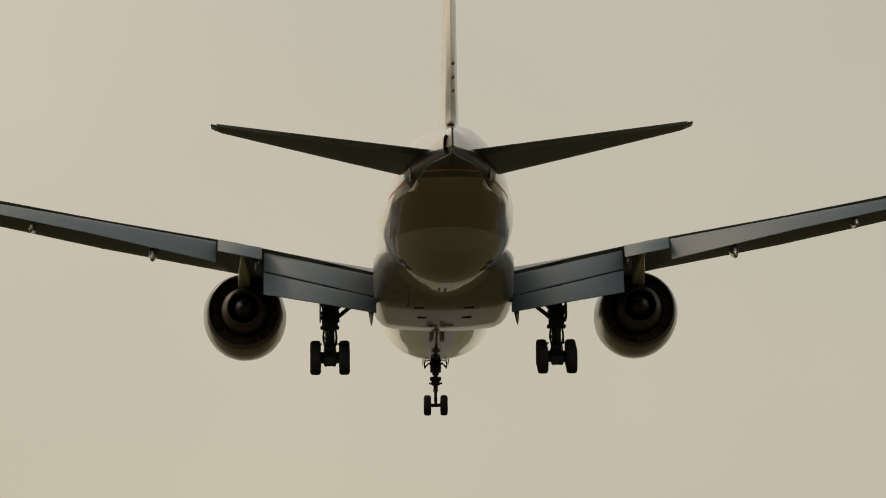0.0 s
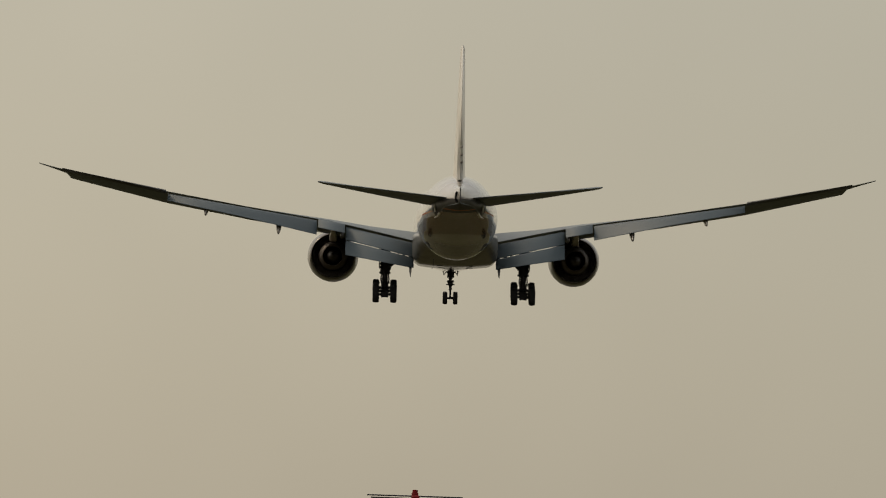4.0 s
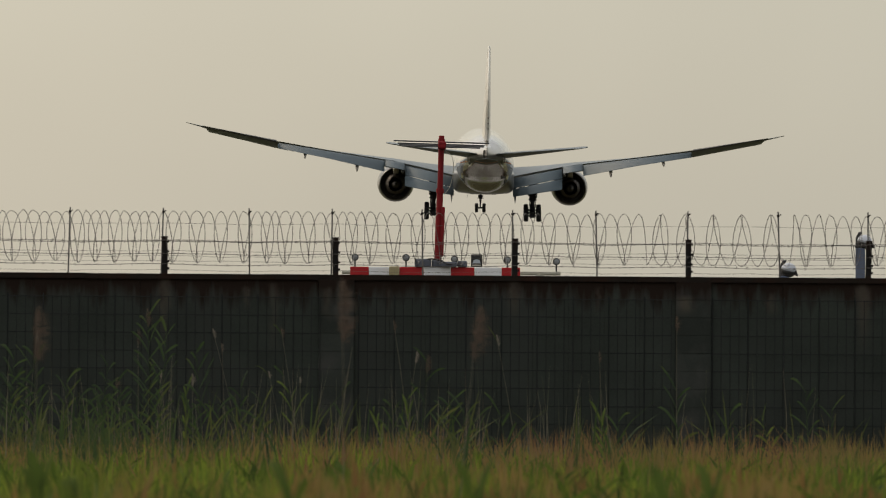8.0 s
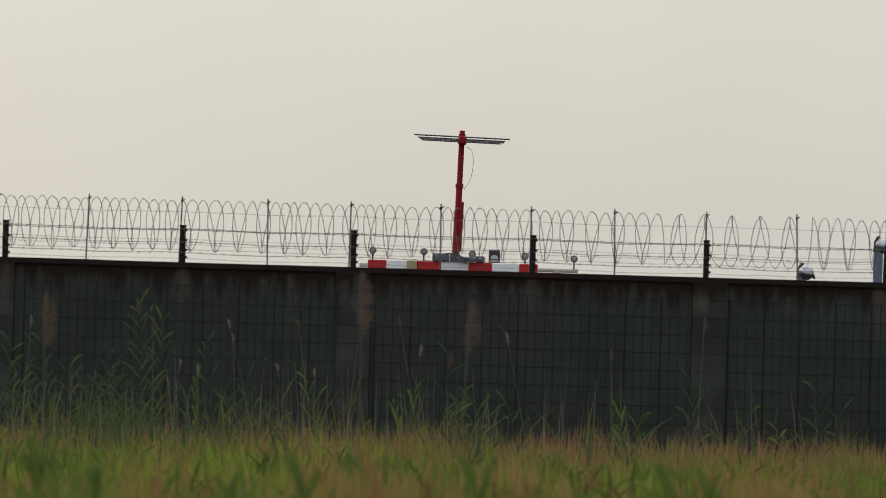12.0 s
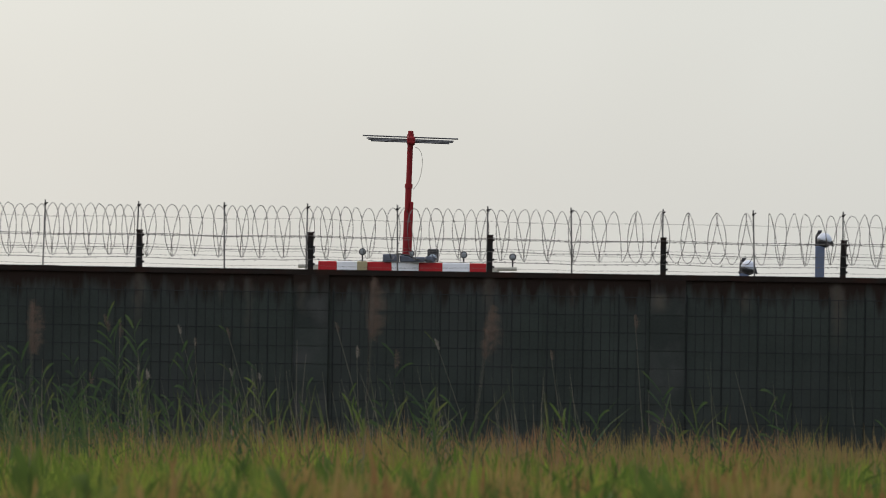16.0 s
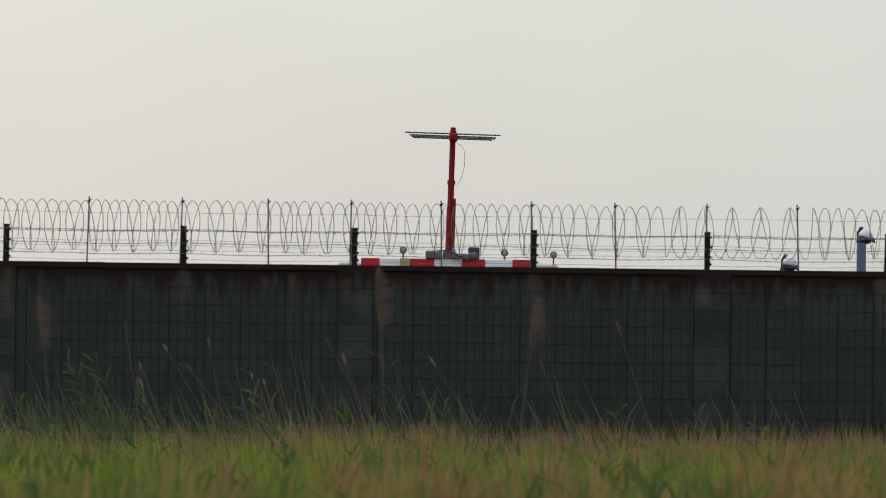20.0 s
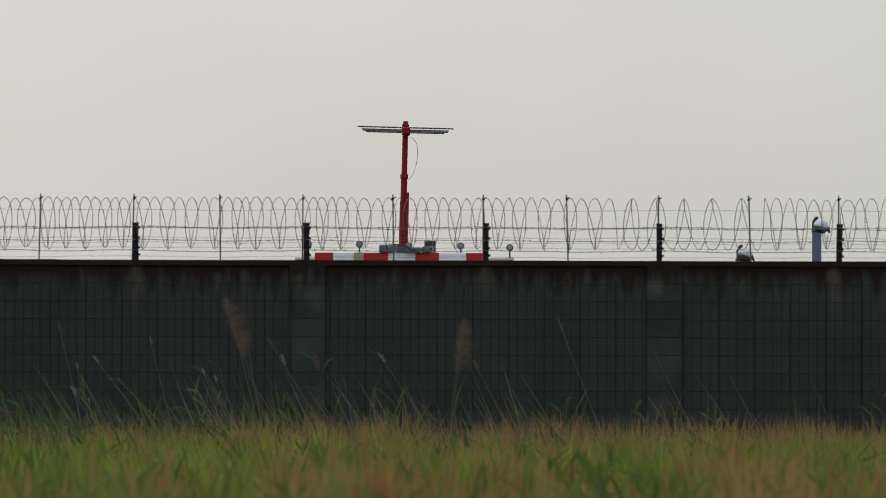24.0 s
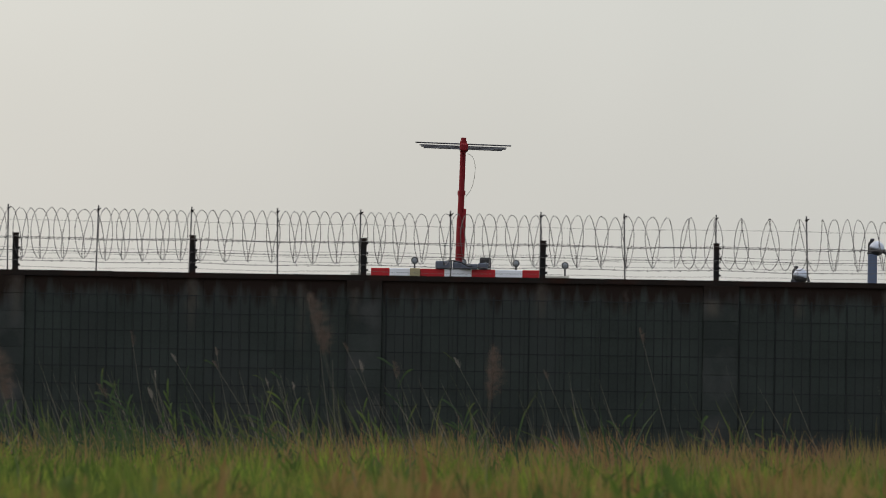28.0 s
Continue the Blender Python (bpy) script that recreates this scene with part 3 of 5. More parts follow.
            part("guide_vane", bm, DARK, eng)
        bm = bmesh.new()
        lathe(bm, [(st(28), 1.12), (st(30.3), 1.2), (st(31.8), 1.1), (st(33.4), .82), (st(33.42), .76), (st(32), .8), (st(31), .8)], "y", 40, centre=(ex, 0, ez))
        part("core_cowl", bm, HOTMETAL, eng, "heat-stained core nozzle", smooth=True)
        bm = bmesh.new()
        lathe(bm, [(st(31.2), .8), (st(31.21), .45), (st(32.4), .5), (st(33.4), .44), (st(34.3), .25), (st(34.8), .06)], "y", 32, cap=True, centre=(ex, 0, ez))
        part("exhaust_plug", bm, NOZZLE, eng, "exhaust cone", smooth=True)
        bm = bmesh.new()
        rings = []
        for s, w, zb, zt in ((23.5, .12, -1.15, -.95), (26, .28, -1.15, -.6), (29, .34, -1.35, -.35), (31.5, .3, -1.75, -.4), (34, .24, -1.45, -.55), (37, .13, -1.0, -.6), (39.2, .05, -.85, -.65)):
            y = st(s)
            rings.append([(ex - w, y, zb), (ex - w * .8, y, zb - .04), (ex + w * .8, y, zb - .04), (ex + w, y, zb), (ex + w, y, zt), (ex - w, y, zt)])
        loft(bm, rings)
        part("pylon", bm, FINPAINT, eng, "pale engine pylon")
        # main gear
        gear = new("main_gear")
        gear.parent = jet
        tagged(gear, label="six-wheeled main landing gear, extended")
        gx = 5.49 * side
        bm = bmesh.new()
        tube(bm, [(gx, 0, -1.4), (gx, 0, -3.2)], .3, 14)
        tube(bm, [(gx, 0, -3.2), (gx, 0, -4.2)], .38, 14)
        tube(bm, [(gx, 0, -4.2), (gx, 0, -5.55)], .23, 14)
        box(bm, (gx - .42, -.3, -3.62), (gx + .42, .3, -3.4), .05)
        box(bm, (gx - .46, -.34, -4.3), (gx + .46, .3, -4.12), .05)
        part("strut", bm, STEEL, gear, smooth=False)
        for p, q, r in (((gx, .1, -4.0), (gx - 1.7 * side, .3, -2.6), .1), ((gx, .1, -3.5), (gx, 3.0, -1.9), .12), ((gx - .1 * side, -.2, -3.6), (gx - 1.1 * side, -.2, -2.6), .06)):
            bm = bmesh.new()
            tube(bm, [p, q], r, 8)
            part("brace", bm, STEEL, gear)
        for dx, z0, z1, r in ((-.26, -4.15, -5.3, .05), (.26, -4.15, -5.3, .05), (.36, -3.2, -4.2, .045), (-.33, -2.3, -3.6, .05)):
            bm = bmesh.new()
            tube(bm, [(gx + dx, -.3, z0), (gx + dx * 1.25, -.36, (z0 + z1) / 2), (gx + dx * .8, -.3, z1)], r, 6)
            part("hydraulic_line", bm, STEEL, gear)
        for dx, z0, w, h in ((-.3, -3.0, .16, .3), (.34, -2.5, .12, .4), (-.38, -3.75, .2, .16), (.4, -3.9, .16, .14), (-.3, -4.75, .12, .22), (.32, -4.95, .1, .26), (0, -5.25, .46, .2)):
            bm = bmesh.new()
            box(bm, (gx + dx - w / 2, -.5, z0 - h / 2), (gx + dx + w / 2, -.2, z0 + h / 2), .03)
            part("actuator", bm, STEEL, gear)
        for dx in (-.5, -.22, .22, .5):
            bm = bmesh.new()
            tube(bm, [(gx + dx * .8, -.3, -5.0), (gx + dx * 1.25, -.6, -5.3), (gx + dx, -1.2, -5.85), (gx + dx * .9, -1.5, -6.18)], .035, 6)
            part("brake_hose", bm, STEEL, gear)
        bm = bmesh.new()
        tube(bm, [(gx, -.25, -4.2), (gx, -.75, -4.75)], .08, 6)
        tube(bm, [(gx, -.75, -4.75), (gx, -.25, -5.3)], .08, 6)
        part("torque_link", bm, STEEL, gear)
        bm = bmesh.new()
        box(bm, (gx + .46 * side - .04, -1.2, -3.9), (gx + .46 * side + .04, 1.1, -1.6), .02)
        part("gear_door", bm, DOOR, gear, "strut door panel")
        tilt = Matrix.Translation((gx, 0, -5.66)) @ Matrix.Rotation(radians(10.5), 4, "X")
        bm = bmesh.new()
        box(bm, (-.2, -1.65, -.18), (.2, 1.65, .18), .06, tilt)
        part("truck_beam", bm, STEEL, gear)
        for ay in (-1.46, 0, 1.46):
            bm = bmesh.new()
            c = tilt @ Vector((0, ay, 0))
            tube(bm, [c - Vector((.75, 0, 0)), c + Vector((.75, 0, 0))], .12, 10)
            box(bm, (c.x - .3, c.y - .2, c.z - .24), (c.x + .3, c.y + .2, c.z + .2), .05)
            part("axle", bm, STEEL, gear)
            for wx in (-.70, .70):
                w = wheel(bmesh.new(), (c.x + wx, c.y, c.z), .67, .52)
                tyre = part("wheel", w, TYRE, gear, "black tyred wheel", smooth=True)
                part("hub", hub(bmesh.new(), (c.x + wx, c.y, c.z), .67, .5), STEEL, tyre, "steel hub")
        # tailplane
        bm = bmesh.new()
        loft(bm, [airfoil((x * side, st(le), zl), (x * side, st(te), zt), t, 8, .5) for x, le, te, zl, zt, t in
                  ((.6, 60.6, 67.4, .84, 1.22, .72), (1.6, 61.6, 67.9, .98, 1.32, .66), (6, 65.6, 69.95, 1.62, 1.81, .46), (10.3, 69.3, 71.9, 2.28, 2.28, .24), (10.76, 70.2, 72.3, 2.34, 2.34, .12))])
        tp = part("tailplane", bm, WING, jet, "grey swept tailplane", smooth=True)
        bm = bmesh.new()
        panel(bm, [(f((.98, 67.6, 1.25)), f((.98, 69.8, 1.36))), (f((10.3, 71.93, 2.28)), f((10.5, 72.9, 2.28)))], (.22, .1))
        part("elevator", bm, WING, tp, smooth=True)
    # fin
    bm = bmesh.new()
    def finring(z, le, te, t):
        return [(p.z, p.y, z) for p in [Vector((0, q.y, q.z)) for q in airfoil((0, st(le), 0), (0, st(te), 0), t, 8, .5)]]
    loft(bm, [finring(2.2, 56.0, 66.4, .95), (finring(3.2, 57.8, 66.9, .9)), finring(8, 64.0, 69.0, .62), finring(12.6, 69.6, 71.2, .34), finring(12.88, 70.2, 71.3, .2)])
    fin = part("fin", bm, FINPAINT, jet, "pearl white tail fin", smooth=True)
    bm = bmesh.new()
    loft(bm, [finring(2.75, 66.75, 69.6, .5), finring(8, 69.05, 71.3, .34), finring(12.6, 71.25, 72.7, .16)])
    rud = part("rudder", bm, FINPAINT, fin, smooth=True)
    for z in (4.03, 4.62, 5.22):
        bm = bmesh.new()
        s = 69.75 + (z - 3) * .33
        lathe(bm, [(st(s) + .4, .02), (st(s) + .3, .08), (st(s) + .05, .09), (st(s) - .12, .05), (st(s) - .2, .015)], "y", 12, cap=True, centre=(.08, 0, z))
        part("actuator_fairing", bm, DARK, rud, "small dark fairing")
    for side in (-1, 1):
        bm = bmesh.new()
        tube(bm, [(side * 1.26, st(66.5), .62), (side * 1.42, st(66.4), .42), (side * 1.5, st(66.2), .18), (side * 1.62, st(65.9), -.02), (side * 1.86, st(65.4), -.12)], .1, 8, radii=[.03, .09, .11, .1, .03])
        part("tailplane_seal", bm, FINPAINT, jet, "white seal plate under the tailplane root", smooth=True)
        bm = bmesh.new()
        box(bm, (side * 1.84 - .05, st(66.2), .3), (side * 1.84 + .05, st(65.8), .9), .015)
        part("seal_strip", bm, FINPAINT, jet, "white upright seal strip")
    # nose gear
    ng = new("nose_gear")
    ng.parent = jet
    tagged(ng, label="two-wheeled nose landing gear, extended")
    y = 31.2
    bm = bmesh.new()
    tube(bm, [(0, y + .3, -2.4), (0, y, -4.4)], .17, 12)
    tube(bm, [(0, y, -4.4), (0, y, -5.3)], .12, 12)
    tube(bm, [(0, y, -5.3), (0, y, -6.05)], .08, 12)
    part("strut", bm, STEEL, ng)
    bm = bmesh.new()
    box(bm, (-.3, y - .25, -4.72), (.3, y + .1, -4.5), .06)
    box(bm, (-.22, y - .3, -4.95), (.22, y + .05, -4.72), .04)
    tube(bm, [(-.34, y - .2, -4.85), (.34, y - .2, -4.85)], .05, 8)
    part("steering_unit", bm, STEEL, ng)
    for sx in (-1, 1):
        bm = bmesh.new()
        tube(bm, [(sx * .1, y, -3.9), (sx * .55, y, -3.0)], .05, 6)
        tube(bm, [(sx * .1, y - .1, -3.75), (sx * .62, y - .1, -3.55)], .03, 6)
        part("brace", bm, STEEL, ng)
        bm = bmesh.new()
        box(bm, (sx * .66 - .03, y - 1.3, -3.85), (sx * .66 + .03, y + .9, -2.75), .02, Matrix.Identity(4))
        part("gear_door", bm, WHITE, ng, "open nose gear door")
        w = wheel(bmesh.new(), (sx * .43, y, -5.98), .53, .38)
        tyre = part("wheel", w, TYRE, ng, "black tyred wheel", smooth=True)
        part("hub", hub(bmesh.new(), (sx * .43, y, -5.98), .53, .36), STEEL, tyre, "steel hub")
        bm = bmesh.new()
        tube(bm, [(sx * .52, y - .6, -3.6), (sx * .58, y - .55, -3.85), (sx * .56, y - .52, -4.1)], .035, 6)
        tube(bm, [(sx * .56, y - .52, -4.05), (sx * .34, y - .3, -3.8), (sx * .12, y - .2, -4.05)], .045, 6)
        part("door_link", bm, STEEL, ng)
        bm = bmesh.new()
        box(bm, (sx * .2 - .08, y - .5, -4.3), (sx * .2 + .08, y - .2, -3.7), .03)
        part("actuator", bm, STEEL, ng)
    bm = bmesh.new()
    box(bm, (-.5, y - 1.1, -3.62), (.5, y + .9, -3.4), .02)
    part("wheel_bay", bm, DARK, ng, "dark open wheel bay")
    bm = bmesh.new()
    tube(bm, [(-.55, y, -5.98), (.55, y, -5.98)], .09, 8)
    part("axle", bm, STEEL, ng)
    bm = bmesh.new()
    tube(bm, [(0, y - .1, -4.9), (0, y - .45, -5.3), (0, y - .1, -5.8)], .05, 6)
    part("torque_link", bm, STEEL, ng)
    return jet


AIRLINER = airliner()


# ================= perimeter wall =================
def plain_wall(name, x0, x1, y0, y1, z1, label):
    bm = bmesh.new()
    box(bm, (x0, y0, -0.2), (x1, y1, z1))
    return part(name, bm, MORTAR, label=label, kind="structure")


BW, BH = 0.40, 0.20          # block size
PIERS = [-17.08, -13.08, -9.08, -5.09, -1.16, 2.80, 6.78, 10.8, 14.8, 18.8]
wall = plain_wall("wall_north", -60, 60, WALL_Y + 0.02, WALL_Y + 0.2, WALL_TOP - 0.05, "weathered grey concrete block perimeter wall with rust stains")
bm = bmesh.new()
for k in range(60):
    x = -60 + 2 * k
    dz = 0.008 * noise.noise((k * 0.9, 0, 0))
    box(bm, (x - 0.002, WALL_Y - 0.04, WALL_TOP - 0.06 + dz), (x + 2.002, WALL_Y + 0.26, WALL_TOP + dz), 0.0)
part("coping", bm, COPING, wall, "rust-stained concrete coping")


# ================= posts, rods and wire on the wall =================
random.seed(11)
post_x = [-5.10, -3.11, -1.195, 0.815, 2.762, 4.778]
while post_x[0] > -17:
    post_x.insert(0, post_x[0] - 1.98)
while post_x[-1] < 18:
    post_x.append(post_x[-1] + 1.98)
rod_x = [-5.19, -4.195, -3.15, -2.16, -1.242, -0.217, 0.786, 1.739, 2.75, 3.79, 4.778]
while rod_x[0] > -17:
    rod_x.insert(0, rod_x[0] - 0.99)
while rod_x[-1] < 18:
    rod_x.append(rod_x[-1] + 0.99)
lean = {-4.195: 1.4, -3.15: 1.2, -2.16: -0.8, 3.79: -2.6, 1.739: -1.4, -0.217: -0.6}


def fence_post():
    ob = thing("fence_post", "short black iron fence post bolted on the wall top", "post", group="fence posts on the wall")
    bm = bmesh.new()
    box(bm, (-0.032, -0.03, -0.01), (0.032, 0.03, 0.42), 0.006)
    part("shaft", bm, POST, ob)
    bm = bmesh.new()
    box(bm, (-0.038, -0.036, 0.405), (0.038, 0.036, 0.42), 0.004)
    part("cap", bm, POST, ob)
    for z in (0.06, 0.14, 0.25, 0.36):
        bm = bmesh.new()
        box(bm, (0.03, -0.014, z - 0.012), (0.052, 0.014, z + 0.012), 0.004)
        part("clip", bm, POST, ob)
    return ob


def wire_rod():
    ob = thing("wire_rod", "thin grey steel rod carrying the razor wire", "rod", group="rods carrying the wire")
    bm = bmesh.new()
    tube(bm, [(0, 0, -0.02), (0, 0, 0.74)], 0.009, 8)
    part("shaft", bm, ROD, ob)
    bm = bmesh.new()
    tube(bm, [(0, -0.01, 0.695), (0.026, -0.02, 0.71)], 0.007, 6)
    box(bm, (-0.012, -0.012, 0.68), (0.012, 0.012, 0.705), 0.003)
    part("wire_clip", bm, POST, ob)
    return ob


first_post, first_rod = fence_post(), wire_rod()
for i, x in enumerate(post_x):
    m = pose(x, WALL_Y + 0.09, WALL_TOP, random.uniform(-1, 1), random.uniform(-1.2, 1.2), random.uniform(-4, 4))
    if i == 0:
        first_post.matrix_basis = m
    else:
        copy_thing(first_post, m)
for i, x in enumerate(rod_x):
    m = pose(x, WALL_Y + 0.14, WALL_TOP, random.uniform(-1, 1), lean.get(x, random.uniform(-0.6, 0.6)), random.uniform(0, 40))
    if i == 0:
        first_rod.matrix_basis = m
    else:
        copy_thing(first_rod, m)


def barbed_wire(z, dy, thin, seed):
    rnd = random.Random(seed)
    ob = thing("barbed_wire", "taut rusty barbed wire along the wall top" if not thin else "thin plain tension wire along the wall top", "wire", group="strands of barbed wire")
    pts, anchors = [], post_x
    for a, b in zip(anchors, anchors[1:]):
        for k in range(6):
            u = k / 6
            pts.append((a + (b - a) * u, WALL_Y + 0.09 + dy, WALL_TOP + z - 0.012 * 4 * u * (1 - u) * rnd.uniform(.4, 1.6) + rnd.uniform(-.003, .003)))
    bm = bmesh.new()
    tube(bm, pts, 0.0018 if thin else 0.0034, 5)
    part("strand", bm, WIRE, ob)
    if not thin:
        verts, faces = [], []
        x = pts[0][0]
        while x < pts[-1][0]:
            x += rnd.uniform(.1, .14)
            j = int((x - pts[0][0]) / (pts[-1][0] - pts[0][0]) * (len(pts) - 1))
            zz, yy = pts[j][2], pts[j][1]
            for a in (rnd.uniform(0, 3.1), rnd.uniform(0, 3.1)):
                dxx, dzz = math.cos(a) * .02, math.sin(a) * .02
                n = len(verts)
                verts += [(x - dxx, yy - .004, zz - dzz), (x - dzz * .16, yy, zz + dxx * .16), (x + dxx, yy + .004, zz + dzz), (x + dzz * .16, yy, zz - dxx * .16)]
                faces.append((n, n + 1, n + 2, n + 3))
        me = bpy.data.meshes.new("barbed_edge")
        me.from_pydata(verts, [], faces)
        me.materials.append(WIRE)
        b = new("barbed_edge", me)
        b.parent = ob
        tagged(b, kind="stuff")


for k, (z, dy, thin) in enumerate(((.57, .05, True), (.378, -.04, False), (.366, .06, False), (.262, .06, True), (.228, -.04, False), (.203, .06, True), (.148, .06, True),
                                   (.112, -.04, False), (.045, .0, True))):
    barbed_wire(z, dy, thin, 20 + k)


def razor_coil():
    """One long coil, its turns clipped together unevenly: round arches above, narrow below."""
    rnd = random.Random(5)
    ob = thing("razor_wire_coil", "long coil of razor wire stretched along the wall top", "razor wire")
    pts, x, turn, up = [], -17.5, 0, 1
    while x < 18.5:
        turn += 1
        side = -1 if 2.1 < x < 3.85 else 1      # clipped at the crown on this stretch, at the foot elsewhere
        pitch = float(np.interp(x, (-4.4, -4.1, -3.6, -3.2, .8, 1.0, 2.0, 2.2, 3.7, 3.9, 5.0), (.13, .10, .115, .125, .122, .135, .15, .15, .155, .13, .15)))
        pitch *= 1 + .3 * noise.noise((x * 2.3, 3.1, 0)) + rnd.uniform(-.14, .14)
        inner, outer = rnd.uniform(.05, .085) * (1 if x < 1 else 1.1), rnd.uniform(.028, .06)
        shift = (.5 * pitch + rnd.uniform(-.014, .014)) * (1 if turn % 2 else -1)
        rad = 0.286 + rnd.uniform(-.012, .012)
        if side != up:
            for k in range(16):
                a = math.pi * k / 16
                pts.append((x + pitch * k / 32 + outer * math.sin(a), WALL_Y + 0.15 + rad * math.sin(a), WALL_TOP + 0.415 + up * rad * math.cos(a)))
            x += pitch / 2
            up = side
        for k in range(32):
            a = 2 * math.pi * k / 32
            swing = inner if (turn % 2 == 1) == (k >= 16) else outer
            pts.append((x + pitch * k / 32 + swing * math.sin(a) + shift * ((1 - math.cos(a)) / 2) ** 1.4,
                        WALL_Y + 0.15 + up * rad * math.sin(a), WALL_TOP + 0.415 + up * rad * math.cos(a)))
        x += pitch
    bm = bmesh.new()
    tube(bm, pts, 0.0024, 5)
    part("coil", bm, WIRE, ob)
    verts, faces = [], []
    for i in range(0, len(pts) - 1):
        p, q = Vector(pts[i]), Vector(pts[i + 1])
        d = (q - p).normalized()
        n0 = Vector((d.z, 0, -d.x)).normalized() if abs(d.x) + abs(d.z) > 1e-4 else Vector((1, 0, 0))
        for u in (.25, .75):
            c = p.lerp(q, u + rnd.uniform(-.08, .08))
            w = n0 * rnd.uniform(.004, .006)
            n = len(verts)
            verts += [c - d * .009 + w, c + d * .009 + w, c + d * .005, c + d * .009 - w, c - d * .009 - w, c - d * .005]
            faces += [(n, n + 1, n + 2, n + 5), (n + 5, n + 2, n + 3, n + 4)]
    me = bpy.data.meshes.new("barbed_edge")
    me.from_pydata(verts, [], faces)
    me.materials.append(WIRE)
    b = new("barbed_edge", me)
    b.parent = ob
    tagged(b, kind="stuff")


razor_coil()


# ================= approach lights and antenna behind the wall =================
PY = 140.0


def light_bar():
    ob = thing("striped_equipment_stand", "red and white striped beam with equipment boxes on steel legs", "equipment stand", pose(0.035, PY, 0))
    edges = [(-1.476, -1.184, RED), (-1.184, -0.706, PAINTW), (-0.706, -0.324, RED), (-0.324, 0.101, PAINTW), (0.101, 0.473, RED), (0.473, 0.899, PAINTW), (0.899, 1.19, RED)]
    for a, b, m in edges:
        bm = bmesh.new()
        box(bm, (a + .001, -.09, 3.775), (b - .001, .09, 3.945), .008)
        part("stripe", bm, m, ob, "red painted beam section" if m is RED else "white painted beam section")
    bm = bmesh.new()
    box(bm, (-.865, -.16, 3.80), (-.706, -.092, 3.95), .01)
    part("junction_box", bm, OCHRE, ob, "ochre junction box")
    for x in (-1.2, 0, 0.95):
        bm = bmesh.new()
        box(bm, (x - .06, -.06, -.05), (x + .06, .06, 3.78), .01)
        part("leg", bm, STEEL, ob)
    for x0, x1, y0, y1, z1 in ((-.468, -.2, -.14, .14, 4.07), (-.2, -.02, -.12, .14, 4.06), (-.06, .2, -.2, -.02, 4.03), (.2, .36, -.12, .12, 4.045)):
        bm = bmesh.new()
        box(bm, (x0 + .002, y0, 3.946), (x1 - .002, y1, z1), .014)
        unit = part("equipment_box", bm, GREYBOX, ob, "blue-grey equipment box")
        bm = bmesh.new()
        box(bm, (x0 + .03, y0 - .008, 3.965), (x1 - .03, y0 + .004, z1 - .025), .004)
        part("lid", bm, GREYBOX, unit)
    bm = bmesh.new()
    tube(bm, [(-.3, -.1, 4.06), (-.2, -.16, 4.075), (-.06, -.18, 4.05), (.05, -.21, 3.99), (.3, -.16, 3.97)], .014, 6)
    part("conduit", bm, LAMPCASE, ob, "dark flexible conduit")
    return ob


def antenna_mast():
    ob = thing("antenna_mast", "red painted mast with a horizontal three-rod antenna", "antenna", pose(-0.07, PY + 0.25, 3.9, 0, 1.35, 0))
    H = 2.03
    for z0, z1, r in ((0, .86, .058), (.86, 1.28, .05), (1.28, H, .045)):
        bm = bmesh.new()
        tube(bm, [(0, 0, z0), (0, 0, z1)], r, 16)
        part("pole", bm, MASTRED, ob, smooth=False)
    for z, r, h in ((1.25, .062, .035), (H, .054, .04), (.0, .1, .03)):
        bm = bmesh.new()
        lathe(bm, [(z - h, r * .96), (z - h + .006, r), (z + h - .006, r), (z + h, r * .96)], "z", 16, cap=True)
        part("collar", bm, MASTRED, ob)
    bm = bmesh.new()
    box(bm, (.03, -.09, .22), (.085, .06, 1.0), .008)
    part("cable_box", bm, MASTRED, ob, "long red cable box")
    bm = bmesh.new()
    lathe(bm, [(H, .03), (H + .035, .03), (H + .04, .042), (H + .085, .042), (H + .09, .025)], "z", 14, cap=True)
    part("cap", bm, MASTRED, ob)
    bm = bmesh.new()
    box(bm, (-.055, -.4, H - .13), (.075, .4, H - .01), .02)
    part("antenna_hub", bm, MASTRED, ob, "red antenna head")
    for z, y, a, b in ((H + .0, .38, -.755, .755), (H - .045, .12, -.69, .68), (H - .072, -.12, -.66, .665), (H - .1, -.38, -.62, .61)):
        bm = bmesh.new()
        tube(bm, [(a, y, z), (b, y, z)], .011, 8)
        part("antenna_rod", bm, ALU, ob, "thin aluminium antenna rod")
    bm = bmesh.new()
    pts = []
    for k in range(15):
        u = k / 14
        pts.append((.07 + .13 * math.sin(math.pi * min(1, u * 1.05)) ** .6, -.05, H - .16 - .62 * u + .06 * math.sin(math.pi * u * 1.6)))
    tube(bm, pts, .0045, 6)
    part("cable", bm, PIPE, ob, "loose hanging cable")
    return ob


